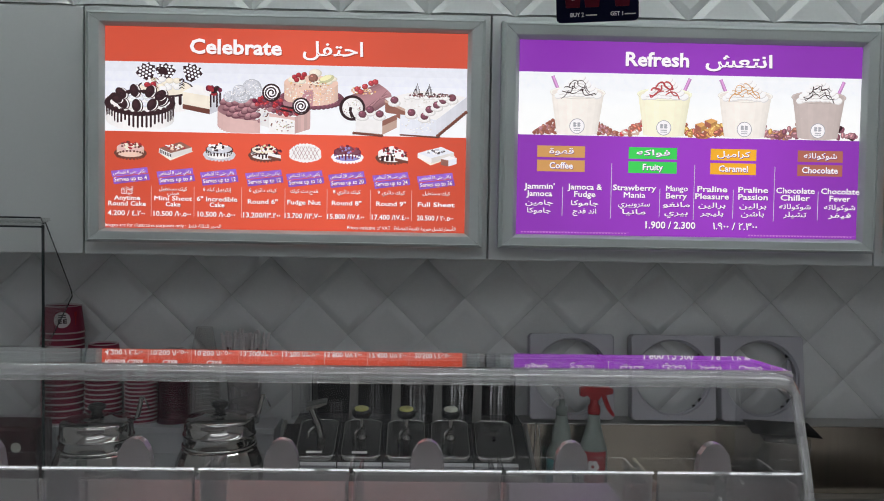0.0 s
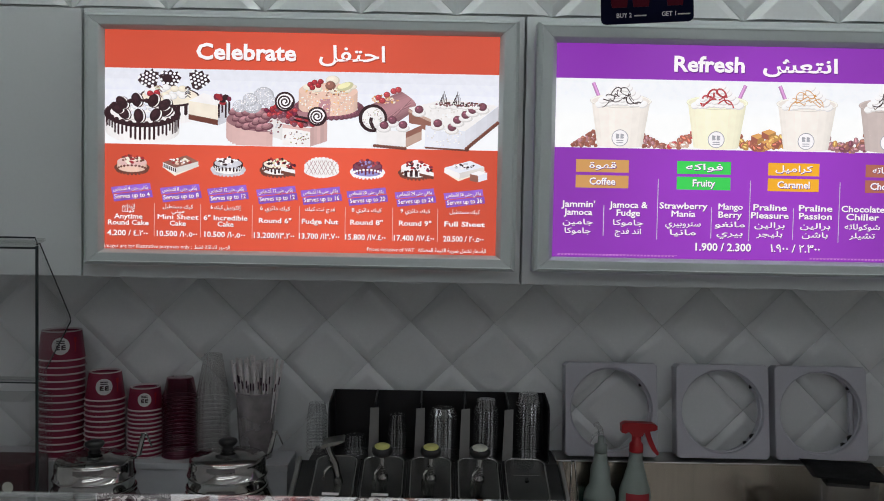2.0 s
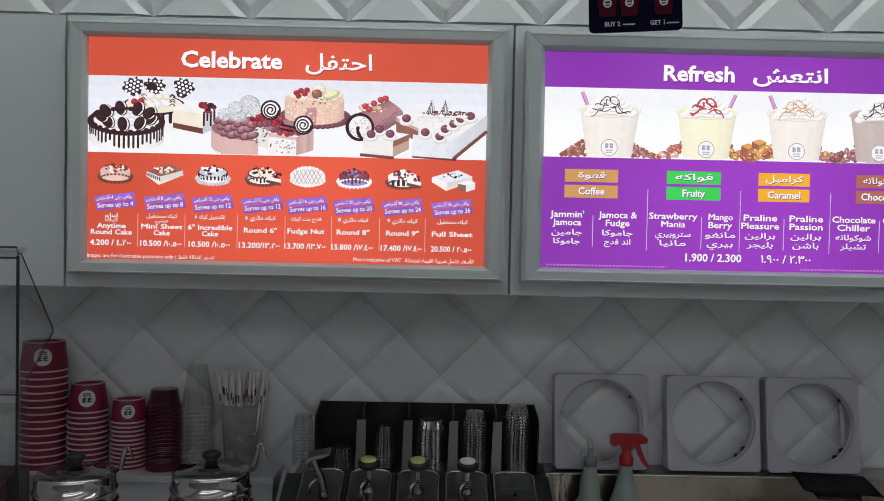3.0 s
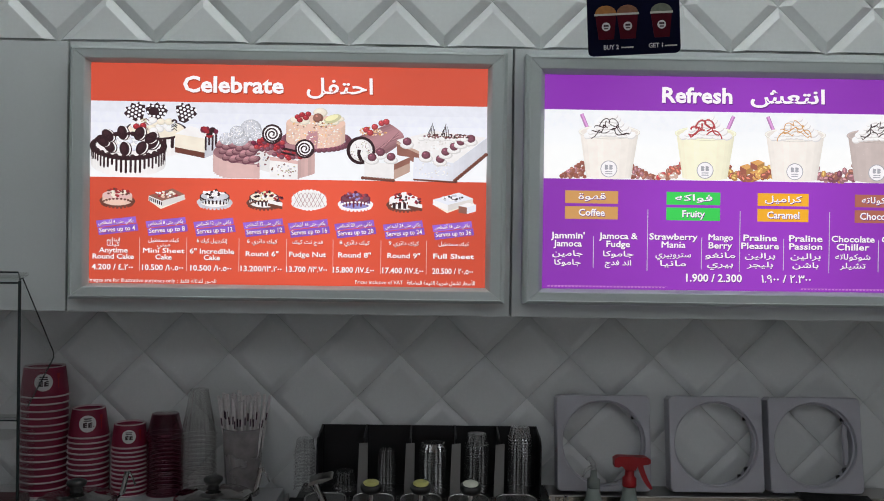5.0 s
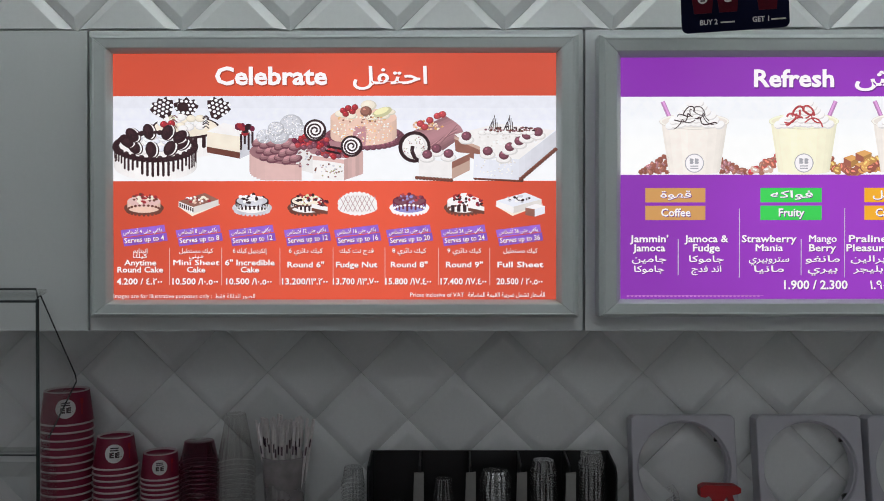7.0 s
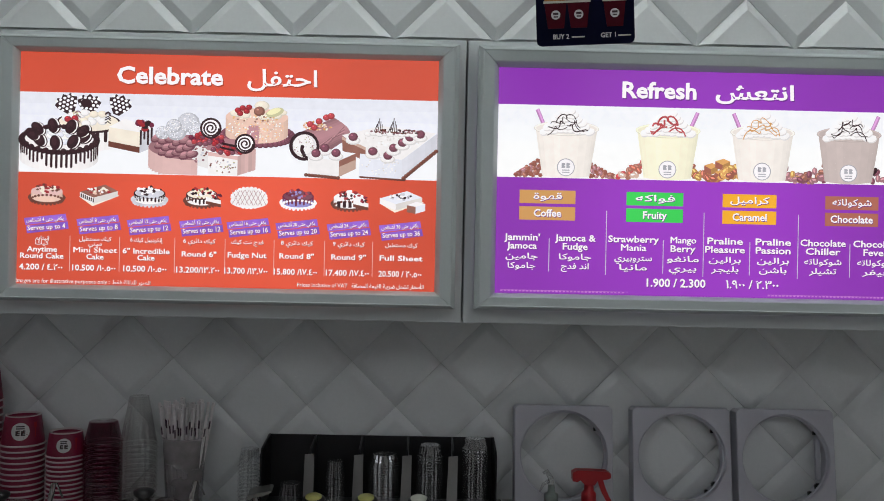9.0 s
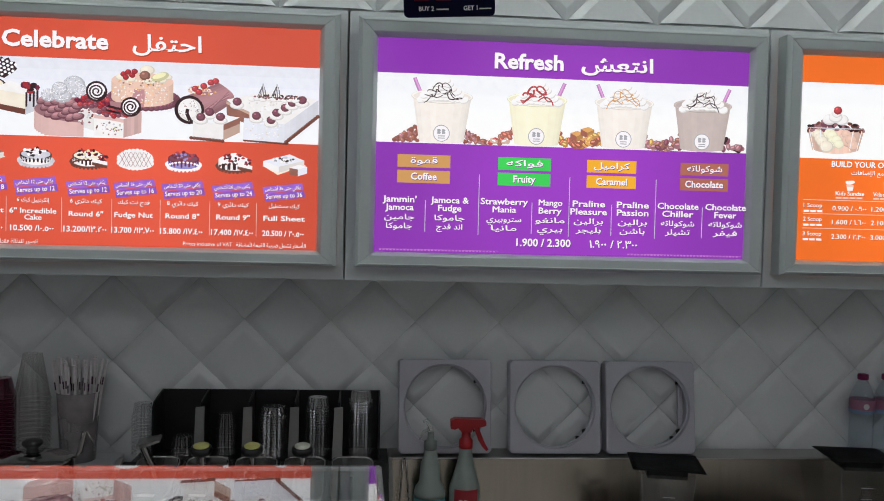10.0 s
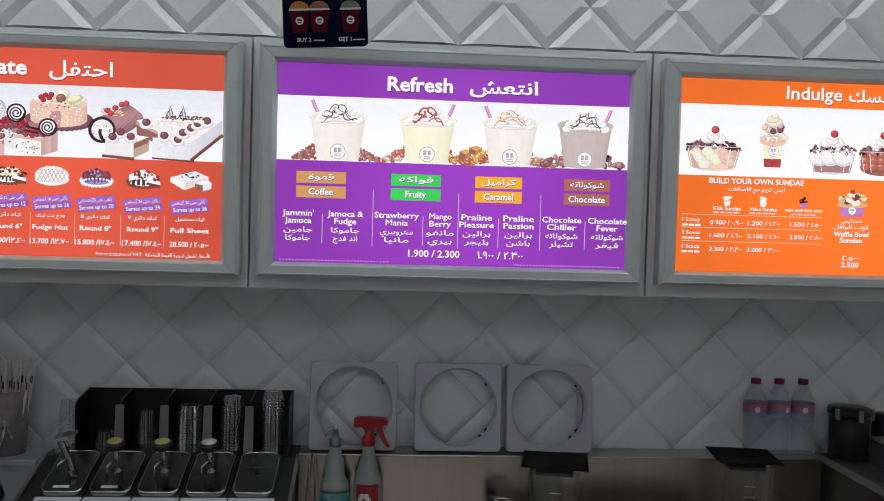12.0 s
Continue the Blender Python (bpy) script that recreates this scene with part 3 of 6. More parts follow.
p = Picture(board)  # peach cake on a beaded chocolate base
for i in range(26):
    t = math.pi * (i / 25 * 1.3 - 0.15)
    ball(p, 594 - 86 * math.cos(t), 192 + 24 * math.sin(t), 9, "plum")
drum(p, 592, 144, 78, 22, 46, "peach", "peach", dark="gold")
p.poly([(572, 166), (600, 166), (596, 214), (560, 210)], "mauve*1.60")
speckle(p, 592, 176, 76, 34, 190, 2.2, ["cream", "peach*0.80", "milk", "gold*1.20"])
for x, y, r in ((540, 136, 16), (562, 140, 15), (612, 144, 16), (640, 140, 15), (656, 132, 12)):
    cream(p, x, y, r, 0.6, "cream")
for x, y in ((544, 128), (556, 122), (566, 130), (550, 136), (572, 120)):
    ball(p, x, y, 8, "cherry")
cream(p, 604, 116, 19, 0.7, "cream")
ball(p, 598, 130, 14, "mocha")
p.ell(636, 132, 24, 11, "leaf*0.80", turn=-20)
p.ell(634, 129, 18, 7, "leaf*1.20", turn=-20)
speckle(p, 592, 148, 60, 10, 26, 3, ["gold", "mocha", "cream"])
p.done("cake_picture")

p = Picture(board)  # cut pink cake with chocolate waves
for i in range(12):
    a0, a1 = math.pi * 0.5 * i / 12, math.pi * 0.5 * (i + 1) / 12
    xa, xb, ya, yb = 446 - 123 * math.cos(a0), 446 - 123 * math.cos(a1), 226 + 32 * math.sin(a0), 226 + 32 * math.sin(a1)
    p.poly([(xa, ya - 2), (xb, yb - 2), (xb, min(296, yb + 46)), (xa, min(296, ya + 50))], tone("pink", 0.66 + 0.3 * math.sin(0.5 + a0)))
p.ell(446, 226, 123, 33, "mauve", 90, 270, seg=18)
p.poly([(432, 200), (474, 204), (474, 280), (446, 272), (446, 258), (432, 256)], "milk*0.88")
p.poly([(432, 196), (560, 204), (590, 226), (560, 244), (470, 232)], "mauve*1.20")
speckle(p, 452, 236, 18, 32, 26, 3, ["mauve", "brown", "grey", "plum"])
p.poly([(472, 236), (546, 246), (546, 296), (472, 292)], "milk")
p.poly([(472, 236), (546, 246), (546, 256), (510, 250), (472, 246)], "pink*0.96")
speckle(p, 509, 272, 34, 18, 34, 2.6, ["brown", "mauve", "grey", "leaf*0.60"])
for i in range(5):
    p.poly([(546 + i * 9, 246 - i * 4), (555 + i * 9, 242 - i * 4), (555 + i * 9, 292 - i * 3), (546 + i * 9, 296 - i * 3)], tone("pink", 0.72 + 0.09 * (i % 3)))
for i in range(6):
    for j in range(3):
        x, y, w = 346 + i * 17 + j * 9, 204 + j * 17 + (i % 2) * 5 + i * 1.5, 19 - i * 0.6
        if x < 434:
            for q, (g, f) in enumerate((("plum", 0.8), ("mauve", 0.88), ("mauve", 1.28), ("mauve", 1.76))):
                p.ell(x - q * 1.5, y - q * 2.2, w * (1 - 0.2 * q), 9.5 * (1 - 0.22 * q), tone(g, f), turn=-24 + 9 * (i % 3), seg=14)
for x, y, r in ((358, 190, 19), (392, 186, 26), (422, 162, 28), (386, 172, 20), (444, 182, 22)):
    cream(p, x, y, r, 0.9, "grey")
    speckle(p, x, y, r * 0.92, r * 0.82, 60, 1.7, ["white", "paper", "milk", "logo", "bright"])
for i in range(30):
    ball(p, 468 + 44 * math.cos(i * 2.4) * math.sqrt(i / 30), 204 + 15 * math.sin(i * 2.4) * math.sqrt(i / 30), 7, ("cherry", "berry", "ruby", "plum")[i % 4])
for i in range(22):
    ball(p, 524 + 44 * math.cos(i * 2.4) * math.sqrt(i / 22), 230 + 11 * math.sin(i * 2.4) * math.sqrt(i / 22), 7, ("ruby", "cherry", "plum")[i % 3])
p.line([(506, 214), (548, 222)], 6, "choc")
p.line([(502, 224), (538, 232)], 5, "choc")
swirl(p, 478, 176, 27)
swirl(p, 564, 214, 26)
p.done("cake_picture")

p = Picture(board)  # chocolate log
for i in range(12):
    u, v = i / 12, (i + 1) / 12
    k = 0.75 + 0.75 * math.sin(math.pi * min(1, u * 1.15 + 0.05)) * (1 - 0.35 * u)
    p.poly([(686 + 60 * u ** 1.6, 188 + 60 * u), (786 + 40 * math.sin(u * 2.2), 142 + 54 * u), (786 + 40 * math.sin(v * 2.2), 142 + 54 * v), (686 + 60 * v ** 1.6, 188 + 60 * v)], tone("mauve", k))
for i in range(5):
    p.line([(712 + i * 12, 232 - i * 2), (760 + i * 9, 206 - i * 6), (812, 180 - i * 4)], 1.6, tone("mauve", 1.6 if i % 2 else 0.72))
speckle(p, 742, 164, 40, 12, 60, 3, ["gold", "cream", "tan", "peach"])
for x, y in ((726, 160), (748, 152), (766, 142), (778, 138), (736, 168)):
    ball(p, x, y, 9, "ruby")
p.ell(712, 216, 38, 38, "choc")
p.ell(713, 216, 30, 30, "milk*0.88")
p.ell(710, 213, 25, 25, "milk")
speckle(p, 712, 216, 26, 26, 40, 1.8, ["leaf*0.60", "grey", "mauve"])
p.line([(708, 214), (706, 226), (714, 244), (724, 250)], 9, "choc")
p.done("cake_picture")

p = Picture(board)  # sheet cake with a cut-off piece
for i in range(15):
    ball(p, 856 + 7.6 * i, 290 + 0.4 * i, 6, "brown")
p.poly([(806, 186), (905, 160), (1043, 176), (958, 246), (866, 232)], "milk*0.96")
speckle(p, 930, 198, 70, 24, 80, 3, ["milk", "bright", "shade"])
p.poly([(806, 190), (866, 216), (866, 252), (808, 226)], "mocha")
p.poly([(806, 190), (866, 216), (866, 224), (806, 197)], "peach*0.72")
for i in range(6):
    p.poly([(852 + 17.5 * i, 232 + 2.4 * i), (870 + 17.5 * i, 234.4 + 2.4 * i), (870 + 17.5 * i, 291 + 0.9 * i), (850 + 17.5 * i, 290 + 0.9 * i)], tone("paper", 1.0 - 0.015 * i))
speckle(p, 905, 264, 50, 24, 46, 2.4, ["milk", "shade", "bright"])
for i in range(6):
    p.poly([(957 + 14.4 * i, 246 - 11.4 * i), (972 + 14.4 * i, 234.6 - 11.4 * i), (972 + 14.4 * i, 284 - 12.6 * i), (957 + 14.4 * i, 296 - 12.6 * i)], tone("grey", 1.16 - 0.03 * i))
for i in range(14):
    ball(p, 962 + 6.2 * i, 293 - 5.4 * i, 5.5, "brown")
p.poly([(722, 244), (800, 252), (800, 294), (722, 288)], "milk*0.96")
p.poly([(800, 252), (842, 232), (842, 272), (800, 294)], "mocha")
p.poly([(800, 268), (842, 248), (842, 272), (800, 294)], "peach*0.64")
p.poly([(722, 244), (768, 224), (842, 232), (800, 252)], "bright*0.96")
for i in range(11):
    ball(p, 718 + 8 * i, 290 + 0.6 * i, 5, "brown")
for x, y in ((764, 226), (792, 238), (742, 240), (834, 196), (884, 232), (922, 242), (936, 222), (958, 208), (976, 194), (1002, 186)):
    cream(p, x, y + 4, 19, 0.55)
    ball(p, x, y - 6, 12, "plum")
for i in range(9):
    cream(p, 872 + 14 * i, 182 - 2 * (i % 2), 11, 0.6)
for x in (886, 922):
    for k in range(5):
        p.line([(x + k * 5, 176), (x + 8 + k * 3, 140 + abs(k - 2) * 8)], 1.8, "choc")
speckle(p, 938, 174, 62, 6, 70, 3, ["choc", "brown", "mauve", "plum"])
p.done("cake_picture")

CAKES = ((75, "round"), (205, "sheet"), (330, "dark"), (460, "slice"), (578, "lattice"), (700, "berry"), (828, "white"), (958, "block"))
for k, (cx, kind_) in enumerate(CAKES):
    p = Picture(board)
    cy = 352
    if kind_ in ("round", "dark", "slice", "berry", "white", "lattice"):
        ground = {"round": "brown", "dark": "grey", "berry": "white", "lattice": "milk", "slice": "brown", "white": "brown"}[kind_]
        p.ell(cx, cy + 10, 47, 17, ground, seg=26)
        if kind_ == "lattice":
            p.ell(cx, cy, 44, 27, "milk*0.96", seg=26)
            dots(p, cx, cy, 42, 25, 26, 5, ["white", "milk"])
            for i in range(-3, 4):
                p.line([(cx + i * 11 - 10, cy - 19), (cx + i * 11 + 10, cy + 19)], 1.2, "mauve*1.20")
                p.line([(cx + i * 11 + 10, cy - 19), (cx + i * 11 - 10, cy + 19)], 1.2, "mauve*1.20")
        else:
            side, top, run = {"round": ("peach", "pink", ""), "dark": ("milk", "grey", "choc"), "slice": ("milk", "cream", "choc"), "berry": ("violet", "plum", "berry"), "white": ("milk", "white", "")}[kind_]
            drum(p, cx, cy - 6, 39, 13, 15, side, top, run, n=12)
            toppings = {"round": ["cherry", "cream", "brown"], "dark": ["choc", "white"], "slice": ["white", "choc", "leaf", "cherry"], "berry": ["plum", "berry", "ruby", "violet"], "white": ["cherry", "choc", "white"]}[kind_]
            speckle(p, cx, cy - 12, 30, 11, 34, 4.5, toppings)
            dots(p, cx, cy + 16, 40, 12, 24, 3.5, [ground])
            if kind_ in ("slice", "white"):
                p.poly([(cx + 10, cy), (cx + 48, cy + 8), (cx + 48, cy + 26), (cx + 10, cy + 18)], "milk")
                p.poly([(cx + 10, cy + 10), (cx + 48, cy + 18), (cx + 48, cy + 26), (cx + 10, cy + 18)], "brown")
                speckle(p, cx + 36, cy - 2, 12, 7, 10, 4, ["berry", "choc", "cherry"])
                if kind_ == "white":
                    for i in range(3):
                        p.rect(cx - 30 + i * 14, cy + 4, cx - 22 + i * 14, cy + 20, "choc")
    else:
        a = 50 if kind_ == "sheet" else 56
        p.poly([(cx - a, cy + 6), (cx + 18, cy - 14), (cx + a, cy + 2), (cx - 16, cy + 30)], "cream")
        p.poly([(cx - a + 2, cy - 6), (cx + 14, cy - 26), (cx + a - 4, cy - 10), (cx - 14, cy + 8)], "mocha" if kind_ == "sheet" else "paper")
        p.poly([(cx - a + 2, cy - 6), (cx - 14, cy + 8), (cx - 14, cy + 24), (cx - a + 2, cy + 8)], "milk")
        p.poly([(cx - 14, cy + 8), (cx + a - 4, cy - 10), (cx + a - 4, cy + 4), (cx - 14, cy + 24)], "shade")
        for i in range(7):
            p.rect(cx - 46 + i * 5, cy - 2 + i * 2, cx - 43 + i * 5, cy + 8 + i * 2, "choc" if kind_ == "sheet" else "milk")
        speckle(p, cx, cy - 10, 30, 8, 24, 4, ["white", "peach", "cherry", "cream"] if kind_ == "sheet" else ["choc", "white", "grey"])
        if kind_ == "block":
            p.poly([(cx + 14, cy + 10), (cx + 36, cy + 14), (cx + 36, cy + 32), (cx + 14, cy + 28)], "mocha")
            p.poly([(cx + 36, cy + 14), (cx + 60, cy + 6), (cx + 60, cy + 24), (cx + 36, cy + 32)], "paper")
            p.poly([(cx + 14, cy + 10), (cx + 38, cy + 1), (cx + 60, cy + 6), (cx + 36, cy + 14)], "white")
    p.done("cake_picture")
    p = Picture(board)
    cy, up = 428, 9.0
    p.poly([(cx - 55, cy - 17 + up / 2), (cx + 48, cy - 21 - up / 2), (cx + 51, cy - 4 - up / 2), (cx - 52, cy + 1 + up / 2)], "tag")
    p.poly([(cx - 50, cy + 3 + up / 2), (cx + 53, cy - 2 - up / 2), (cx + 56, cy + 17 - up / 2), (cx - 47, cy + 22 + up / 2)], "tag2")
    p.done("price_tag")
    serves = (4, 8, 12, 12, 16, 20, 24, 36)[k]
    write(board, "Serves up to %d" % serves, cx + 2, cy + 15, 12, bold=0.012, width=94, turn=4.8, lift=0.0006)
    write(board, "يكفي حتى %d أشخاص" % serves, cx - 2, cy - 6, 9, bold=0.012, width=92, turn=4.8, lift=0.0006, arabic=True)
    names = (("Anytime", "Round Cake"), ("Mini Sheet", "Cake"), ('6" Incredible', "Cake"), ('Round 6"',), ("Fudge Nut",), ('Round 8"',), ('Round 9"',), ("Full Sheet",))[k]
    for j, line in enumerate(names):
        write(board, line, cx - 8 + k * 1.5, 500 + j * 17 if len(names) > 1 else 505, 13, bold=0.022, width=len(line) * (10.8 if len(line) < 12 else 9.0))
    arab = (("انيتايم", "كيك"), ("كيك مستطيل", "ميني"), ("إنكرديبل كيك 6",), ("كيك دائري 6",), ("فدج نت كيك",), ("كيك دائري 8",), ("كيك دائري 9",), ("كيك مستطيل",))[k]
    for j, line in enumerate(arab):
        write(board, line, cx - 8 + k * 1.5, 470 + j * 12, 10, bold=0.01, arabic=True, width=(34 if len(line) < 8 else 80))
    price = ("4.200 / ٤.٢٠٠", "10.500 /١٠.٥٠٠", "10.500 /١٠.٥٠٠", "13.200/١٣.٢٠٠", "13.700 /١٣.٧٠٠", "15.800 /١٧.٤٠٠", "17.400 /١٧.٤٠٠", "20.500 / ٢٠.٥٠٠")[k]
    write(board, price, cx - 10 + k * 1.5, 546, 14.5, bold=0.022, width=108)
write(board, "Celebrate", 376, 66, 41, bold=0.03, width=264)
write(board, "احتفل", 655, 65, 40, bold=0.014, arabic=True, width=174)
write(board, "Images are for illustrative purposes only :", 4, 579, 10, align="LEFT", width=232)
write(board, "الصور للدلالة فقط", 290, 579, 10, arabic=True, width=94)
write(board, "Prices inclusive of VAT", 702, 576, 10, align="LEFT", width=126)
write(board, "الأسعار تشمل ضريبة القيمة المضافة", 928, 576, 10, arabic=True, width=180, bold=0.01)
for x in (135, 258, 395, 520, 642, 768, 888):
    p = Picture(board)
    p.rect(x, 458, x + 1.4, 548, "pink")
    p.done("divider_line")

# -- the purple board
board = Board(0.313, 1.208, 1.443, 1.943, 900, "lit purple milkshake menu board in a grey aluminium frame", "purple")
strip = Picture(board)
graded(strip, 0, 82, 900, 245, "bright", 0.94, 1.04)
strip.done("photo_strip")
SHAKES = ((153, "latte", "choc", "tan", -1), (380, "custard", "ruby", "amber", 1), (592, "latte", "tan", "amber", -1), (786, "malt", "choc", "cocoa", 1))
BEANS = ("brown*1.60", "mauve*1.20", "brown*2.00", "mocha*1.28")
HEAPS = {153: (BEANS, BEANS), 380: (("peach*0.80", "cocoa", "ruby*1.20", "mocha*1.28"), ("cocoa*0.80", "tan*0.80", "cocoa")), 592: (("cocoa*0.80", "tan*0.88", "tan*1.20"), ("mauve", "tan*0.88", "mauve*1.44")), 786: (("mauve", "plum", "mocha"), ("choc", "plum", "mauve"))}
for cx, fill, sauce, key, side in SHAKES:
    p = Picture(board)
    for s in (-1, 1):
        small, heap = (cx == 153), HEAPS[cx][s > 0]
        for i in range(70 if small else 26):
            far = random.random()
            x, y = cx + s * (50 + 62 * far), 240 - random.random() * (44 if s < 0 else 30) * (1 - far)
            if 6 < x < 890:
                r = 6 if small else 9
                p.ell(x, y, r, r * 0.7, heap[i % len(heap)], seg=8, turn=i * 37)
                p.ell(x - 1, y - 1.5, r * 0.6, r * 0.25, tone(heap[i % len(heap)].split("*")[0], 2.2), seg=6, turn=i * 37)
    if cx == 380:
        for x, y, w in ((478, 218, 22), (504, 208, 24), (500, 232, 20), (528, 228, 18)):
            p.poly([(x - w * 0.7, y - 8), (x + 2, y - 14), (x + w * 0.7, y - 8), (x, y)], "tan*1.20")
            p.poly([(x - w * 0.7, y - 8), (x, y), (x, y + 13), (x - w * 0.7, y + 6)], "cocoa*0.88")
            p.poly([(x, y), (x + w * 0.7, y - 8), (x + w * 0.7, y + 6), (x, y + 13)], "tan*0.72")
    p.line([(cx + side * 66, 92), (cx + side * 48, 134)], 9, "lilac*0.80")
    p.line([(cx + side * 65, 92), (cx + side * 47, 134)], 4, "lilac*1.20")
    for i in range(28):
        u, v = i / 14 - 1, (i + 1) / 14 - 1
        p.poly([(cx + 69 * u, 136), (cx + 69 * v, 136), (cx + 53 * v, 245 - 5 * v * v), (cx + 53 * u, 245 - 5 * u * u)], tone(fill, 1.1 - 0.05 * (u + 1) - 0.13 * abs(u) ** 3))
    p.ell(cx, 134, 73, 17, tone(fill, 0.8), seg=32)
    p.ell(cx, 133.5, 71.5, 15.6, tone(fill, 1.14), seg=32)
    p.ell(cx, 134, 68, 13.4, tone(fill, 0.92), seg=32)
    for row in range(6):  # piped cream, ring over ring
        w = 50 - row * 8.5
        n = 9 - row
        for i in range(n):
            x = (i - (n - 1) / 2) / max(1, (n - 1) / 2) * w + random.uniform(-2, 2)
            y = 141 - row * 8.2 - 5 * (1 - (x / 52) ** 2) + random.uniform(-1.5, 1.5)
            p.ell(cx + x + 1.5, y + 2.5, 11, 7.5, "milk*0.80", seg=14, turn=-20)
            p.ell(cx + x, y, 11, 7.2, "milk*1.04", seg=14, turn=-20)
            p.ell(cx + x - 2, y - 2, 7, 3.6, "bright", seg=12, turn=-20)
    thick = 4.2 if sauce == "ruby" else 2.3
    for k in range(4):
        a = random.uniform(0, 6)
        pts = []
        for i in range(30):
            u = -1 + 2 * i / 29
            x = (43 - 6 * k) * u + 5 * math.sin(i * 0.5 + a)
            pts.append((cx + x, 144 - 8 * k - 14 * (1 - u * u) + 6 * math.cos(i * 0.55 + 2 * a)))
        for q in range(0, 30, 15):
            p.line(pts[q:q + 13 if thick > 4 else q + 15], thick * random.uniform(0.7, 1.1), sauce)
    logo_dot(p, cx, 221, 20)
    p.done("milkshake_picture")
    shift = {153: (51, 176), 380: (290, 417), 592: (505, 626), 786: (735, 855)}[cx]
    for y0 in (273, 310):
        p = Picture(board)
        p.rect(shift[0], y0, shift[1], y0 + 30, key if cx != 380 else "green")
        p.done("flavour_button")
    mid = sum(shift) / 2
    eng, ar = {"tan": ("Coffee", "قهوة"), "amber": ("Caramel", "كراميل"), "cocoa": ("Chocolate", "شوكولاته")}[key] if cx != 380 else ("Fruity", "فواكه")
    write(board, eng, mid, 332, 16, bold=0.022, lift=0.0006)
    write(board, ar, mid, 293, 14, bold=0.012, arabic=True, lift=0.0006, width=64 if len(ar) < 5 else 88)
LINES = ((58, "Jammin'", "Jamoca", "جامين", "جاموكا"), (177, "Jamoca &", "Fudge", "جاموكا", "اند فدج"), (307, "Strawberry", "Mania", "ستروبيري", "مانيا"), (418, "Mango", "Berry", "مانغو", "بيري"), (512, "Praline", "Pleasure", "برالين", "بليجر"), (620, "Praline", "Passion", "برالين", "باشن"), (732, "Chocolate", "Chiller", "شوكولاته", "تشيلر"), (851, "Chocolate", "Fever", "شوكولاته", "فيفر"))
for x, a, b, c, d in LINES:
    write(board, a, x, 386, 14.5, bold=0.022, width=len(a) * 11.4)
    write(board, b, x, 405, 14.5, bold=0.022, width=len(b) * 11.2)
    write(board, c, x, 427, 12.5, bold=0.014, arabic=True, width=84 if len(c) > 6 else 72)
    write(board, d, x, 448, 12.5, bold=0.014, arabic=True, width=62)
write(board, "Refresh", 358, 62, 35, bold=0.03, width=166)
write(board, "انتعش", 572, 60, 32, bold=0.022, arabic=True, width=176)
write(board, "1.900 / 2.300", 404, 484, 18, bold=0.024, width=132)
write(board, "١.٩٠٠ / ٢.٣٠٠", 575, 484, 18, bold=0.016, width=118)
for x, y0, y1 in ((245, 316, 460), (463, 316, 460), (675, 316, 460), (118, 380, 455), (373, 380, 455), (567, 380, 455), (792, 380, 455)):
    p = Picture(board)
    p.rect(x, y0, x + 1.5, y1, "grey")
    p.done("divider_line")
for x in (12, 610):
    p = Picture(board)
    p.rect(x, 497, x + 284, 497.8, "straw")
    for i in range(34):
        p.rect(x + i * 8.2, 497.8, x + 5 + i * 8.2, 500.5, "straw")
    p.done("small_print")

# -- the orange board, of which the left part is seen
board = Board(1.344, 2.239, 1.444, 1.944, 900, "lit orange sundae menu board in a grey aluminium frame", "orange")
strip = Picture(board)
graded(strip, 0, 66, 900, 252, "bright", 0.98, 1.08)
strip.done("photo_strip")
for cx, w in ((90, 74), (410, 63), (545, 62)):
    p = Picture(board)
    bowl = "peach*0.72" if cx == 90 else "grey*1.20" if cx == 410 else "mocha"
    for i in range(12):
        u, v = i / 6 - 1, (i + 1) / 6 - 1
        p.poly([(cx + w * u, 176), (cx + w * v, 176), (cx + w * 0.8 * v, 240 - 9 * v * v), (cx + w * 0.8 * u, 240 - 9 * u * u)], tone(bowl.split("*")[0], 0.8 + 0.3 * (abs(u) < 0.6) - 0.08 * (i % 2)))
    if cx == 90:
        for i in range(16):
            cream(p, cx - 52 + (i * 37 % 105), 194 + (i // 6) * 13 + random.uniform(-4, 4), random.uniform(12, 18), 0.85, ("cream", "custard", "peach")[i % 3])
    elif cx == 410:
        p.poly([(cx - w * 0.84, 214), (cx + w * 0.84, 214), (cx + w * 0.78, 234), (cx - w * 0.78, 234)], "mauve*1.20")
        for x in (-34, -6, 30):
            cream(p, cx + x, 196, 30, 0.75, "milk")
    else:
        for i in range(14):
            ball(p, cx - 44 + (i % 5) * 22, 186 + (i // 5) * 16, 15, "cocoa")
    for i in range(60):
        x = random.uniform(-0.95, 0.95)
        p.ell(cx + w * x, 176 - 20 * (1 - x * x) * random.random() + random.uniform(-4, 10), 7, 4, ("plum", "brown", "choc", "mauve")[i % 4] if cx != 410 or i % 3 else "milk", seg=8, turn=i * 31)
    for x, y, r in ((-18, 156, 18), (14, 156, 18), (-2, 150, 18), (0, 142, 12)):
        cream(p, cx + x, y, r, 0.75)
    p.ell(cx, 176, w, 3, "grey*0.96", 0, 180)
    for x in (-0.92, -0.55, 0.6, 0.9):
        p.line([(cx + w * x, 182), (cx + w * 0.82 * x, 232)], 1.6, "bright")
    ball(p, cx + 3, 133, 11, "ruby")
    p.done("sundae_picture")
p = Picture(board)
p.poly([(248 - 28, 160), (248 + 28, 160), (248 + 22, 226), (248 - 22, 226)], "custard")
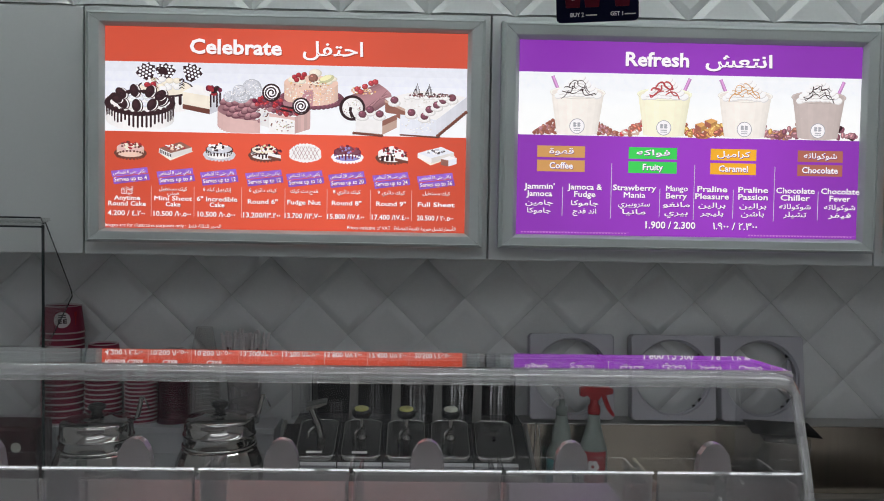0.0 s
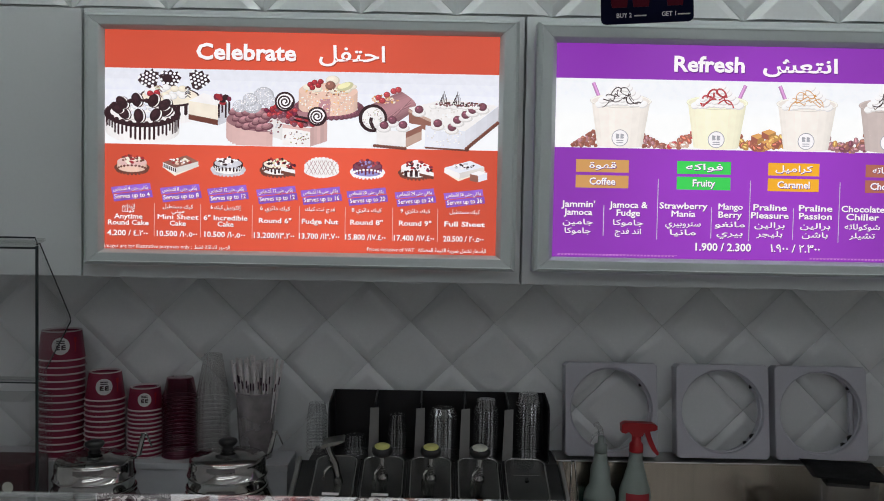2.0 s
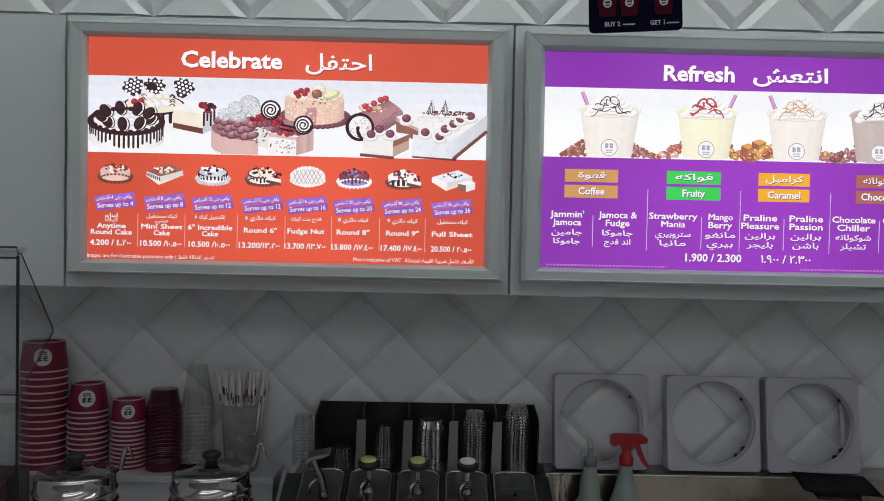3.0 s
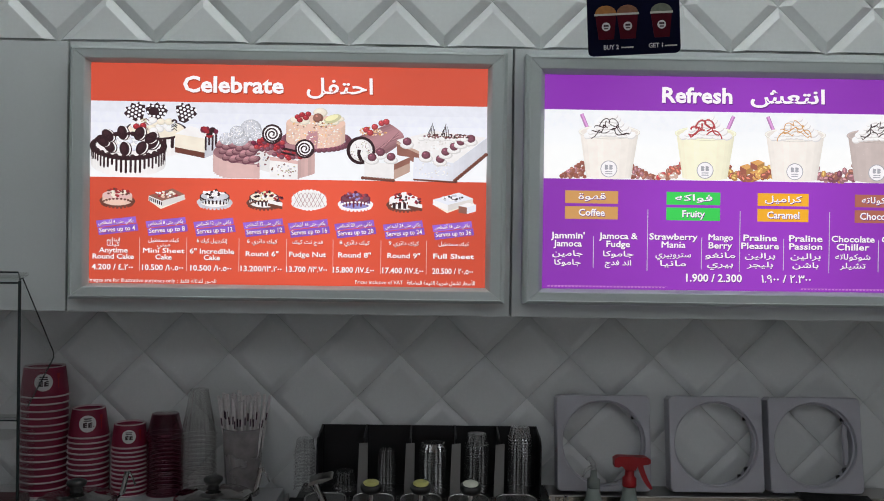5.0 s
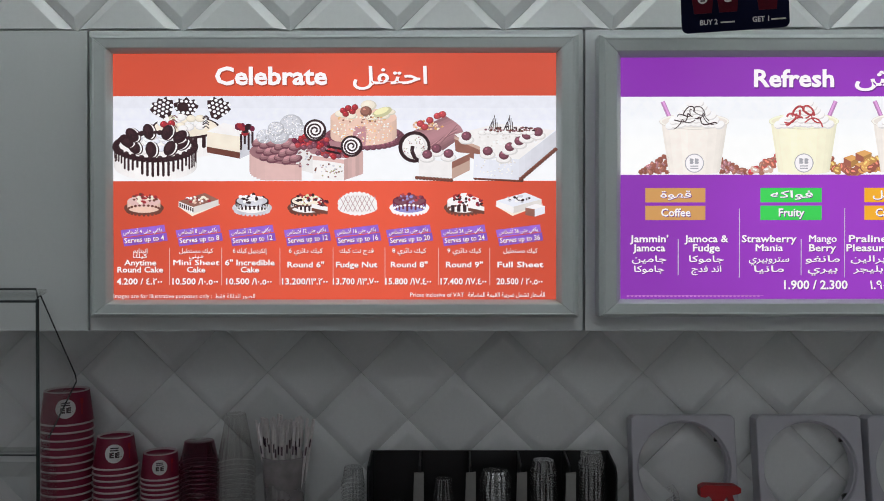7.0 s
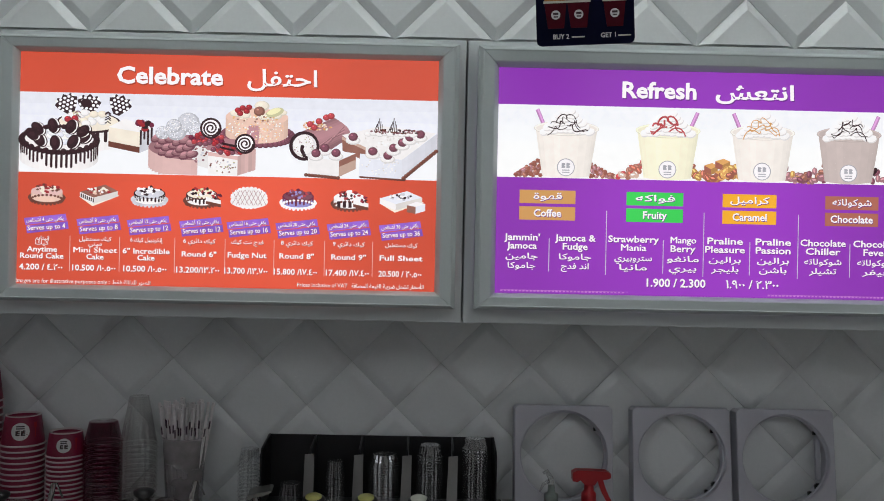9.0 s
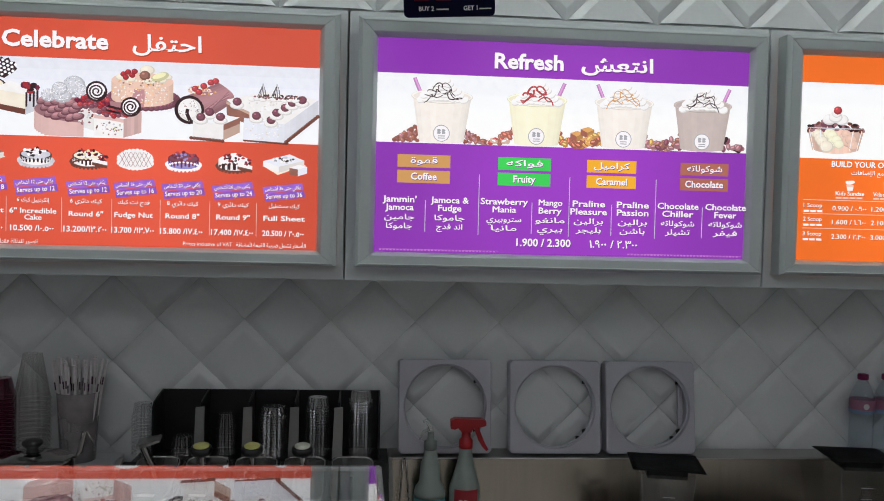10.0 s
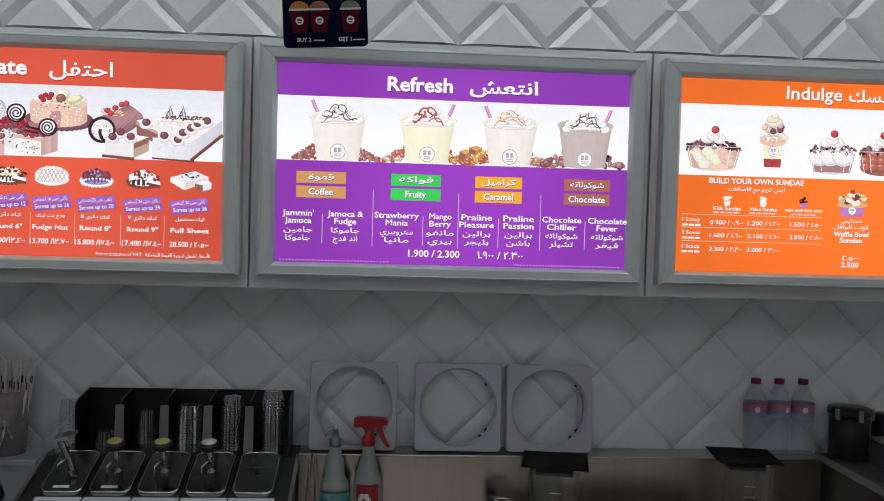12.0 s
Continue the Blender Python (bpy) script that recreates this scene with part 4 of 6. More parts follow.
p.poly([(248 - 24, 204), (248 + 24, 204), (248 + 22, 226), (248 - 22, 226)], "ruby")
p.ell(248, 158, 36, 13, "peach")
for i in range(24):
    cream(p, 248 + 34 * math.cos(i * 2.4) * math.sqrt(i / 24), 146 + 11 * math.sin(i * 2.4) * math.sqrt(i / 24), 10, 0.7, ("cream", "peach", "milk")[i % 3])
for i in range(20):
    ball(p, 248 + 26 * math.cos(i * 2.4) * math.sqrt(i / 20), 122 + 10 * math.sin(i * 2.4) * math.sqrt(i / 20), 9, ("pink", "plum", "peach")[i % 3])
for x, y, r in ((0, 108, 24), (-4, 100, 18), (2, 92, 11)):
    cream(p, 248 + x, y, r, 0.6, "cream")
logo_dot(p, 250, 184, 14)
p.done("sundae_picture")
write(board, "Indulge", 354, 46, 33, bold=0.014, width=150)
write(board, "نفسك", 512, 46, 30, bold=0.02, arabic=True, width=130)
write(board, "BUILD YOUR OWN SUNDAE", 208, 272, 14, bold=0.026, width=254)
write(board, "ايس كريم مع الإضافات", 208, 290, 10, bold=0.01, arabic=True, width=152)
for cx, name in ((131, "Kids Sundae"), (228, "Value Sundae"), (337, "")):
    p = Picture(board)
    p.poly([(cx - 9, 318), (cx + 9, 318), (cx + 7, 330), (cx - 7, 330)], "milk" if cx != 337 else "straw")
    speckle(p, cx, 312, 9, 7, 10, 5, ["milk", "peach", "white"] if cx != 337 else ["brown", "choc"])
    if not name:
        for i in range(4):
            p.rect(cx - 50 + i * 26, 334, cx - 28 + i * 26, 341, "peach")
    for i in range(4):
        p.rect(cx - 36 + i * 18, 346, cx - 21 + i * 18, 350, "peach")
    p.done("sundae_picture")
    if name:
        write(board, name, cx, 342, 10, "milk", bold=0.02, width=74)
ROWS3 = (("1 Scoop", 376, ("0.900 / ٠.٩٠٠", "1.200 / ١.٢٠٠", "1.500 / ١.٥٠٠")), ("2 Scoop", 410, ("1.600 / ١.٦٠٠", "2.100 / ٢.١٠٠", "2.800 / ٢.٨٠٠")), ("3 Scoop", 446, ("2.300 / ٢.٣٠٠", "3.000 / ٣.٠٠٠")))
for name, y, prices in ROWS3:
    p = Picture(board)
    write(board, name, 37, y - 3, 10, "milk", bold=0.01, width=48)
    p.rect(12, y - 22, 390, y - 20.6, "peach")
    for i in range(3):
        p.rect(14 + i * 17, y + 4, 28 + i * 17, y + 9, "milk")
    for x, text in zip((131, 232, 346), prices):
        write(board, text, x, y + 4, 11.5, "milk", bold=0.012, width=88)
    p.done("divider_line")
p = Picture(board)
p.poly([(432, 318), (506, 318), (496, 350), (442, 350)], "straw")
p.ell(469, 318, 42, 9, "gold")
speckle(p, 469, 304, 34, 14, 36, 8, ["gold", "cream", "brown", "milk"])
p.ell(469, 284, 7, 6, "ruby")
logo_dot(p, 469, 334, 11)
p.done("sundae_picture")
write(board, "صندايس", 469, 366, 11, arabic=True, bold=0.012, width=56)
write(board, "كوب الوافل", 469, 382, 11, arabic=True, bold=0.012, width=96)
write(board, "Waffle Bowl", 469, 403, 13, bold=0.026, width=96)
write(board, "Sundae", 469, 419, 13, bold=0.026, width=62)
write(board, "٢.٥٠٠", 469, 466, 13, bold=0.02, width=46)
write(board, "2.500", 469, 484, 13, bold=0.026, width=48)
letters_to_meshes()


# ---- back counter ----
COUNTER, LEDGE, SHELF = 0.72, 0.899, 0.885
work = tagged(part("worktop", boxed(-1.9, -0.3, 1.95, WALL - 0.02, COUNTER - 0.04, COUNTER, 0.003), M["white"], None), "white laminate worktop along the tiled wall", "worktop")
for k in range(3):
    a = -1.9 + k * 0.533
    base = thing("base_cabinet", (a + 0.2665, 1.98, 0), "white base cabinet under the worktop", "cabinet", "base cabinets")
    part("body", boxed(-0.265, 0.265, 0.02, 0.57, 0.08, COUNTER - 0.041, 0.002), M["cabinet"], base)
    part("door", boxed(-0.263, 0.263, 0, 0.018, 0.09, COUNTER - 0.05, 0.003), M["cabinet"], base)
    part("plinth", boxed(-0.264, 0.264, 0.05, 0.55, 0, 0.079), M["black"], base)
    part("handle", tube([(0.1, -0.002, 0.6), (0.1, -0.022, 0.6), (0.22, -0.022, 0.6), (0.22, -0.002, 0.6)], 0.005), M["chrome"], base)
riser = thing("counter_riser", (-1.1, 2.42, COUNTER), "white laminate riser shelf carrying the cup stacks", "shelf")
part("front_panel", boxed(-0.8, 0.765, 0.006, 0.022, 0.001, SHELF - COUNTER - 0.019, 0.001), M["white"], riser)
part("top", boxed(-0.8, 0.768, 0, 0.134, SHELF - COUNTER - 0.018, SHELF - COUNTER, 0.0025), M["white"], riser)
part("end_panel", boxed(0.748, 0.764, 0.0235, 0.132, 0.001, SHELF - COUNTER - 0.019, 0.001), M["white"], riser)

# steel sink run behind the spray bottles
sink = thing("sink_unit", (1.1, 2.49, 0), "brushed steel sink unit with a tall upstand and ledge", "sink")
part("upstand", boxed(-0.735, 0.772, -0.026, -0.014, 0.70, LEDGE - 0.004, 0.001), M["steel"], sink)
part("ledge", boxed(-0.735, 0.772, -0.03, 0.064, LEDGE - 0.004, LEDGE, 0.0015), M["steel_h"], sink)
part("deck", boxed(-0.735, -0.16, -0.52, -0.027, 0.69, 0.70, 0.002), M["steel_h"], sink)
part("deck", boxed(0.52, 0.772, -0.52, -0.027, 0.69, 0.70, 0.002), M["steel_h"], sink)
bm = boxed(-0.159, 0.519, -0.52, -0.45, 0.69, 0.70, 0.002)
boxed(-0.159, 0.519, -0.07, -0.027, 0.69, 0.70, 0.002, bm)
for a in ((-0.159, -0.15, -0.45, -0.07, 0.46, 0.69), (0.51, 0.519, -0.45, -0.07, 0.46, 0.69), (-0.15, 0.51, -0.45, -0.441, 0.46, 0.69), (-0.15, 0.51, -0.079, -0.07, 0.46, 0.69), (-0.15, 0.51, -0.441, -0.079, 0.46, 0.469)):
    boxed(*a, 0, bm)
part("basin", bm, M["steel_h"], sink)
part("front_panel", boxed(-0.735, 0.772, -0.52, -0.505, 0.08, 0.689, 0.002), M["steel"], sink)
part("plinth", boxed(-0.73, 0.77, -0.48, -0.02, 0, 0.079), M["black"], sink)
tap = thing("mixer_tap", (0.915, 2.38, 0.70), "chrome mixer tap on the steel sink", "tap")
part("base", lathe([(0, 0), (0.024, 0), (0.024, 0.006), (0.016, 0.012), (0.016, 0.05), (0.019, 0.054), (0.019, 0.085), (0, 0.09)], 20), M["chrome"], tap, smooth=True)
part("spout", tube([(0, 0, 0.07), (0, -0.03, 0.095), (0.005, -0.08, 0.105), (0.01, -0.13, 0.098), (0.012, -0.15, 0.08)], 0.009, 10), M["chrome"], tap, smooth=True)
part("lever", tube([(0, 0, 0.088), (-0.01, -0.004, 0.1), (-0.02, 0.0, 0.104), (0.05, -0.02, 0.108)], [0.012, 0.011, 0.007, 0.004], 10), M["chrome"], tap, smooth=True)

# side counter at the end of the run
side = thing("side_counter", (1.885, 2.0, 0), "dark side counter with a pale edge strip", "counter")
part("top", boxed(0.0, 1.2, -0.6, 0.52, 0.885, 0.902, 0.002), M["dark_counter"], side)
part("edge_strip", boxed(-0.008, -0.0005, -0.6, 0.52, 0.884, 0.9035, 0.001), M["grey_metal"], side)
part("body", boxed(0.002, 1.19, -0.58, 0.5, 0.0, 0.884), M["dark_counter"], side)

# ---- cup stacks on the riser ----


def cone_patch(bm, r0, slope, zc, half, seg=20, lift=0.0004, az0=0.0, flat=0.0):
    """A round patch that follows a cup's wall; az0 is its middle, seen from the front."""
    mid = bm.verts.new((0, 0, 0))
    rim = []

    def at(u, v):
        r = r0 + slope * (zc + v) + lift
        a = az0 + u / r
        return (r * math.sin(a), -r * math.cos(a), zc + v)

    mid.co = at(0, 0)
    inner = [bm.verts.new(at(half * 0.55 * math.cos(2 * math.pi * i / seg), half * 0.55 * math.sin(2 * math.pi * i / seg))) for i in range(seg)]
    rim = [bm.verts.new(at(half * math.cos(2 * math.pi * i / seg), half * math.sin(2 * math.pi * i / seg))) for i in range(seg)]
    for i in range(seg):
        j = (i + 1) % seg
        bm.faces.new((mid, inner[i], inner[j]))
        bm.faces.new((inner[i], rim[i], rim[j], inner[j]))
    return bm


def bar_patch(bm, r0, slope, u0, u1, v0, v1, lift=0.0009, az0=0.0):
    n = max(3, int(abs(u1 - u0) / r0 / 0.16))
    rows = []
    for v in (v0, v1):
        r = r0 + slope * v + lift
        rows.append([bm.verts.new((r * math.sin(az0 + (u0 + (u1 - u0) * i / n) / r), -r * math.cos(az0 + (u0 + (u1 - u0) * i / n) / r), v)) for i in range(n + 1)])
    for i in range(n):
        bm.faces.new((rows[0][i], rows[0][i + 1], rows[1][i + 1], rows[1][i]))


def paper_cup(r_base, r_rim, h, az, label, printed):
    """An upturned printed paper cup, its rim on the shelf."""
    cup = thing("paper_cup", (0, 0, 0), label, "cup", "stacked paper cups")
    slope = (r_base - r_rim) / h
    wall = [(r_rim, 0.003), (r_base, h - 0.001), (r_base - 0.001, h), (r_base - 0.003, h), (r_base - 0.0036, h - 0.006)]
    part("wall", lathe(wall + [(0, h - 0.006)], 40), M["cup_red"], cup, smooth=True)
    part("rim", lathe([(r_rim - 0.0005, 0.0), (r_rim + 0.002, 0.0005), (r_rim + 0.0028, 0.0022), (r_rim + 0.002, 0.004), (r_rim - 0.0002, 0.0045)], 40), M["cup_rim"], cup, "white rolled rim", smooth=True)
    part("base_edge", lathe([(r_base - 0.0002, h - 0.0035), (r_base + 0.0004, h), (r_base - 0.0032, h + 0.0006), (r_base - 0.004, h - 0.004)], 40), M["cup_rim"], cup, "white base edge", smooth=True)
    if not printed:
        return cup
    zc, q = h * 0.52, h * 0.29
    part("logo_disc", cone_patch(bmesh.new(), r_rim, slope, zc, q, az0=az), M["logo_white"], cup, smooth=True)
    bm = bmesh.new()
    for u in (-0.5, 0.08):
        bar_patch(bm, r_rim, slope, u * q, (u + 0.2) * q, zc - 0.45 * q, zc + 0.1 * q, az0=az)
        for v in (-0.45, -0.22, 0.0):
            bar_patch(bm, r_rim, slope, (u + 0.2) * q, (u + 0.46) * q, zc + v * q, zc + (v + 0.16) * q, az0=az)
    for v in (0.28, 0.52):
        bar_patch(bm, r_rim, slope, -0.45 * q, 0.45 * q, zc + v * q, zc + (v + 0.13) * q, az0=az)
    part("logo_bars", bm, M["logo_dark"], cup)
    bm = bmesh.new()
    s = 1.25 * q
    bar_patch(bm, r_rim, slope, s + q * 0.35, s + q * 0.5, zc - 0.7 * q, zc + 0.6 * q, az0=az)
    bar_patch(bm, r_rim, slope, s + q * 0.25, s + q * 0.6, zc + 0.4 * q, zc + 0.95 * q, az0=az)
    part("spoon_print", bm, M["red_plastic"], cup)
    return cup


for x, y, r0, r1, h, step, n, az, label in (
    (-0.943, 2.488, 0.0498, 0.0585, 0.0765, 0.0181, 15, 0.36, "large red paper cup upside down in a nested stack"),
    (-0.829, 2.49, 0.0405, 0.0505, 0.073, 0.0136, 12, 0.3, "medium red paper cup upside down in a nested stack"),
    (-0.724, 2.492, 0.0385, 0.0448, 0.06, 0.0112, 12, 0.28, "small red paper cup upside down in a nested stack"),
):
    first = paper_cup(r0, r1, h, az, label, False)
    first.location = (x, y, SHELF + 0.0005)
    for k in range(1, n - 1):
        copy_thing(first, pose(x + random.uniform(-0.0005, 0.0005), y, SHELF + 0.0005 + k * step, 0, 0, random.uniform(-14, 14)))
    paper_cup(r0, r1, h, az, label, True).location = (x, y, SHELF + 0.0005 + (n - 1) * step)


def nested_stack(name, at, r_low, r_top, step, n, cup_h, mat, label, category, flute=0.0):
    """Nested plastic cups or lids: each shows its rim and a short band of wall, the top one is whole."""
    st = thing(name, at, label, category)
    for k in range(n):
        z = k * step
        top = k == n - 1
        h = cup_h if top else step * 0.96
        ra = r_low
        rb = r_low + (r_top - r_low) * (h / cup_h)
        prof = [(ra + 0.0025, 0.0), (ra + 0.003, 0.0015), (ra + 0.002, 0.003), (ra, 0.0035), (rb, h)]
        if top:
            prof += [(rb - 0.002, h + 0.001), (0, h - 0.002)]
        j = random.uniform(-0.0006, 0.0006)
        part("lid" if category == "lid stack" else "cup", lathe(prof, 28 if not flute else 40, at=(j, -j, z), flute=flute), mat, st, smooth=not flute)
    return st


nested_stack("cup_stack", (-0.632, 2.492, SHELF + 0.001), 0.044, 0.034, 0.0105, 16, 0.05, M["pink_clear"], "stack of upturned dark pink clear plastic cups", "cup stack")
nested_stack("cup_stack", (-0.545, 2.492, SHELF + 0.001), 0.044, 0.023, 0.0118, 14, 0.118, M["clear_stack"], "stack of upturned clear plastic cups", "cup stack", 0.05)

holder = thing("straw_cup", (-0.43, 2.49, SHELF + 0.001), "cloudy plastic tumbler full of wrapped drinking straws", "straw holder")
part("wall", lathe([(0, 0.002), (0.041, 0.002), (0.041, 0.0), (0.043, 0.0), (0.053, 0.172), (0.0545, 0.175), (0.052, 0.1755), (0.0515, 0.172)], 32), M["frosted"], holder, smooth=True)
straw = tagged(part("drinking_straw", tube([(0, 0, 0), (0, 0, 0.238)], 0.0038, 6), M["paper_wrap"], None), "white paper-wrapped drinking straw with dark print", "straw", "wrapped straws")
part("print", boxed(-0.0016, 0.0016, -0.0046, -0.0036, 0.172, 0.192), M["wrap_print"], straw)
for k in range(44):
    a, rr = k * 2.4, 0.036 * math.sqrt((k + 0.5) / 44)
    m = pose(-0.43 + rr * math.cos(a), 2.49 + rr * math.sin(a), SHELF + 0.006 + random.uniform(0, 0.022) + 0.2 * max(0, 0.02 - rr), -rr * math.sin(a) * 100, rr * math.cos(a) * 190 + random.uniform(-3, 3), random.uniform(-40, 40))
    if k == 0:
        straw.matrix_basis = m
    else:
        copy_thing(straw, m)

# ---- steel canisters on the worktop ----


def canister(at, label, turn):
    c = thing("steel_canister", at, label, "canister", "steel canisters")
    body = [(0, 0), (0.104, 0), (0.108, 0.004), (0.1085, 0.11), (0.1092, 0.118), (0.1075, 0.127), (0.1015, 0.145), (0.094, 0.162), (0.0895, 0.167)]
    part("body", lathe(body, 22), M["chrome"], c)
    ring = [(0.0895, 0.1675), (0.0925, 0.168), (0.094, 0.171), (0.0925, 0.174), (0.0885, 0.1745)]
    part("rim_ring", lathe(ring, 48), M["chrome"], c, smooth=True)
    lid = part("lid", lathe([(0.0885, 0.175), (0.0888, 0.194), (0.0908, 0.1955), (0.0915, 0.199), (0.0905, 0.2015), (0.0872, 0.203), (0.0868, 0.23), (0.0855, 0.236), (0.082, 0.2395), (0.06, 0.245), (0.045, 0.2465), (0.04, 0.2495), (0.02, 0.2515), (0, 0.252)], 48), M["chrome"], c, "stepped polished steel lid", smooth=True)
    part("knob", lathe([(0, 0.2515), (0.015, 0.252), (0.0125, 0.256), (0.012, 0.26), (0.0185, 0.265), (0.022, 0.271), (0.021, 0.276), (0.013, 0.28), (0, 0.281)], 24), M["black"], lid, "black plastic knob", smooth=True)
    bm = bmesh.new()
    for k, (u0, u1) in enumerate(((-0.05, -0.032), (-0.026, -0.012), (-0.007, 0.002), (0.006, 0.015), (0.02, 0.034), (0.038, 0.05))):
        bar_patch(bm, 0.1075, 0, u0, u1, 0.075 + 0.004 * (k % 2), 0.1, az0=turn)
    part("print_bars", bm, M["red_label"] if turn > 0 else M["logo_dark"], c)
    bm = bmesh.new()
    bar_patch(bm, 0.1075, 0, -0.1, -0.085, 0.05, 0.105, az0=turn)
    bar_patch(bm, 0.1075, 0, -0.08, -0.072, 0.055, 0.1, az0=turn)
    part("label_bars", bm, M["logo_white"], c)
    part("hook", tube([(0.078, 0.03, 0.227), (0.09, 0.035, 0.24), (0.1, 0.035, 0.288), (0.106, 0.035, 0.29), (0.12, 0.035, 0.258)], 0.006, 8, squash=0.3), M["chrome"], c, "bent steel serving hook", smooth=True)
    return c


canister((-0.74, 2.2, COUNTER + 0.001), "polished steel topping canister with black knob and printed front", 0.25)
canister((-0.433, 2.2, COUNTER + 0.012), "polished steel topping canister with black knob and serving hook", -0.05)
tray = tagged(part("canister_mat", lathe([(0, 0), (0.1, 0), (0.102, 0.003), (0.102, 0.01), (0, 0.0112)], 36), M["black"], None), "thin black mat under a steel canister", "mat")
tray.location = (-0.433, 2.2, COUNTER + 0.0005)

# ---- clear display guard on the worktop, at the end ----
guard = thing("topping_guard", (-0.87, 2.2, COUNTER), "clear acrylic guard box over topping bins with dark edges", "display box")
outline = [(0.0, 0.001), (0.0, 0.727), (0.012, 0.732), (0.172, 0.545), (0.176, 0.53), (0.045, 0.437), (0.045, 0.001)]
part("end_panel", extruded([outline[0], outline[1], outline[2], outline[3], outline[4], outline[5], outline[6]], "x", -0.005, 0.0), M["pane"], guard)
part("front_panel", boxed(-0.62, -0.006, 0.0, 0.005, 0.418, 0.722), M["pane"], guard)
part("top_panel", extruded([(-0.004, 0.724), (0.05, 0.738), (0.05, 0.744), (-0.004, 0.73)], "x", -0.62, -0.006), M["pane"], guard)
part("shelf", boxed(-0.62, -0.006, -0.004, 0.045, 0.41, 0.417, 0.001), M["pane"], guard)
part("corner_edge", tube([(-0.002, -0.002, 0.002), (-0.002, -0.002, 0.727)], 0.0038, 6), M["edge"], guard)
part("slanted_edge", tube([(-0.002, 0.002, 0.731), (-0.002, 0.012, 0.733), (-0.002, 0.172, 0.547), (-0.002, 0.177, 0.532), (-0.002, 0.045, 0.437)], 0.0015, 6), M["edge"], guard)
part("top_edge", tube([(-0.62, -0.005, 0.722), (-0.004, -0.005, 0.722)], 0.0026, 6), M["edge"], guard)
part("top_edge", tube([(-0.62, 0.05, 0.744), (-0.03, 0.05, 0.744), (-0.002, 0.0, 0.73)], 0.0022, 6), M["edge"], guard)
part("shelf_edge", tube([(-0.62, -0.006, 0.413), (-0.002, -0.006, 0.413)], 0.0016, 6), M["edge"], guard)
for k in range(2):
    b = thing("topping_bin", (-0.98 - k * 0.17, 2.29, COUNTER + 0.001), "clear plastic bin holding dark red topping", "bin", "topping bins")
    part("wall", boxed(-0.078, 0.078, -0.07, 0.06, 0.003, 0.36, 0.006), M["pane"], b)
    part("filling", boxed(-0.072, 0.072, -0.064, 0.054, 0.006, 0.21 - 0.04 * k, 0.01), M["dark_fill"], b)
    part("label_spot", lathe([(0, 0), (0.013, 0), (0.013, 0.0008), (0, 0.0009)], 16), M["pale_cap"], b).matrix_basis = pose(0.03, -0.071, 0.16, 90, 0, 0)

# ---- syrup rail with five lidded pans ----
rail = thing("syrup_rail", (0.034, 2.195, COUNTER), "steel syrup rail holding five lidded pans", "syrup rail")
W = 0.328
part("body", extruded([(0.0, 0.001), (0.0, 0.1), (0.01, 0.108), (0.214, 0.182), (0.214, 0.001)], "x", -W, W), M["dark_metal"], rail)
part("front_lip", boxed(-W - 0.003, W + 0.003, -0.008, -0.0005, 0.085, 0.11, 0.002), M["steel_h"], rail)
for sx in (-1, 1):
    lo, hi = sorted((sx * (W + 0.001), sx * (W + 0.01)))
    part("end_trim", extruded([(0.0, 0.096), (0.214, 0.178), (0.214, 0.192), (0.0, 0.112)], "x", lo, hi), M["steel_h"], rail)
notice = part("notice", boxed(0.16, 0.215, -0.0022, -0.0006, 0.02, 0.078), M["logo_white"], rail, "small white notice with dark print")
part("print_bar", boxed(0.17, 0.178, -0.0032, -0.0025, 0.04, 0.07), M["logo_dark"], notice)
for z in (0.062, 0.054, 0.046):
    part("print_bar", boxed(0.184, 0.21, -0.0032, -0.0025, z, z + 0.003), M["logo_dark"], notice)
for x in (-0.02, 0.01):
    part("switch_knob", lathe([(0, 0), (0.012, 0), (0.011, 0.012), (0, 0.014)], 16), M["logo_white"], rail).matrix_basis = pose(x, -0.0012, 0.05, 90, 0, 0)
TILTED = 20.5
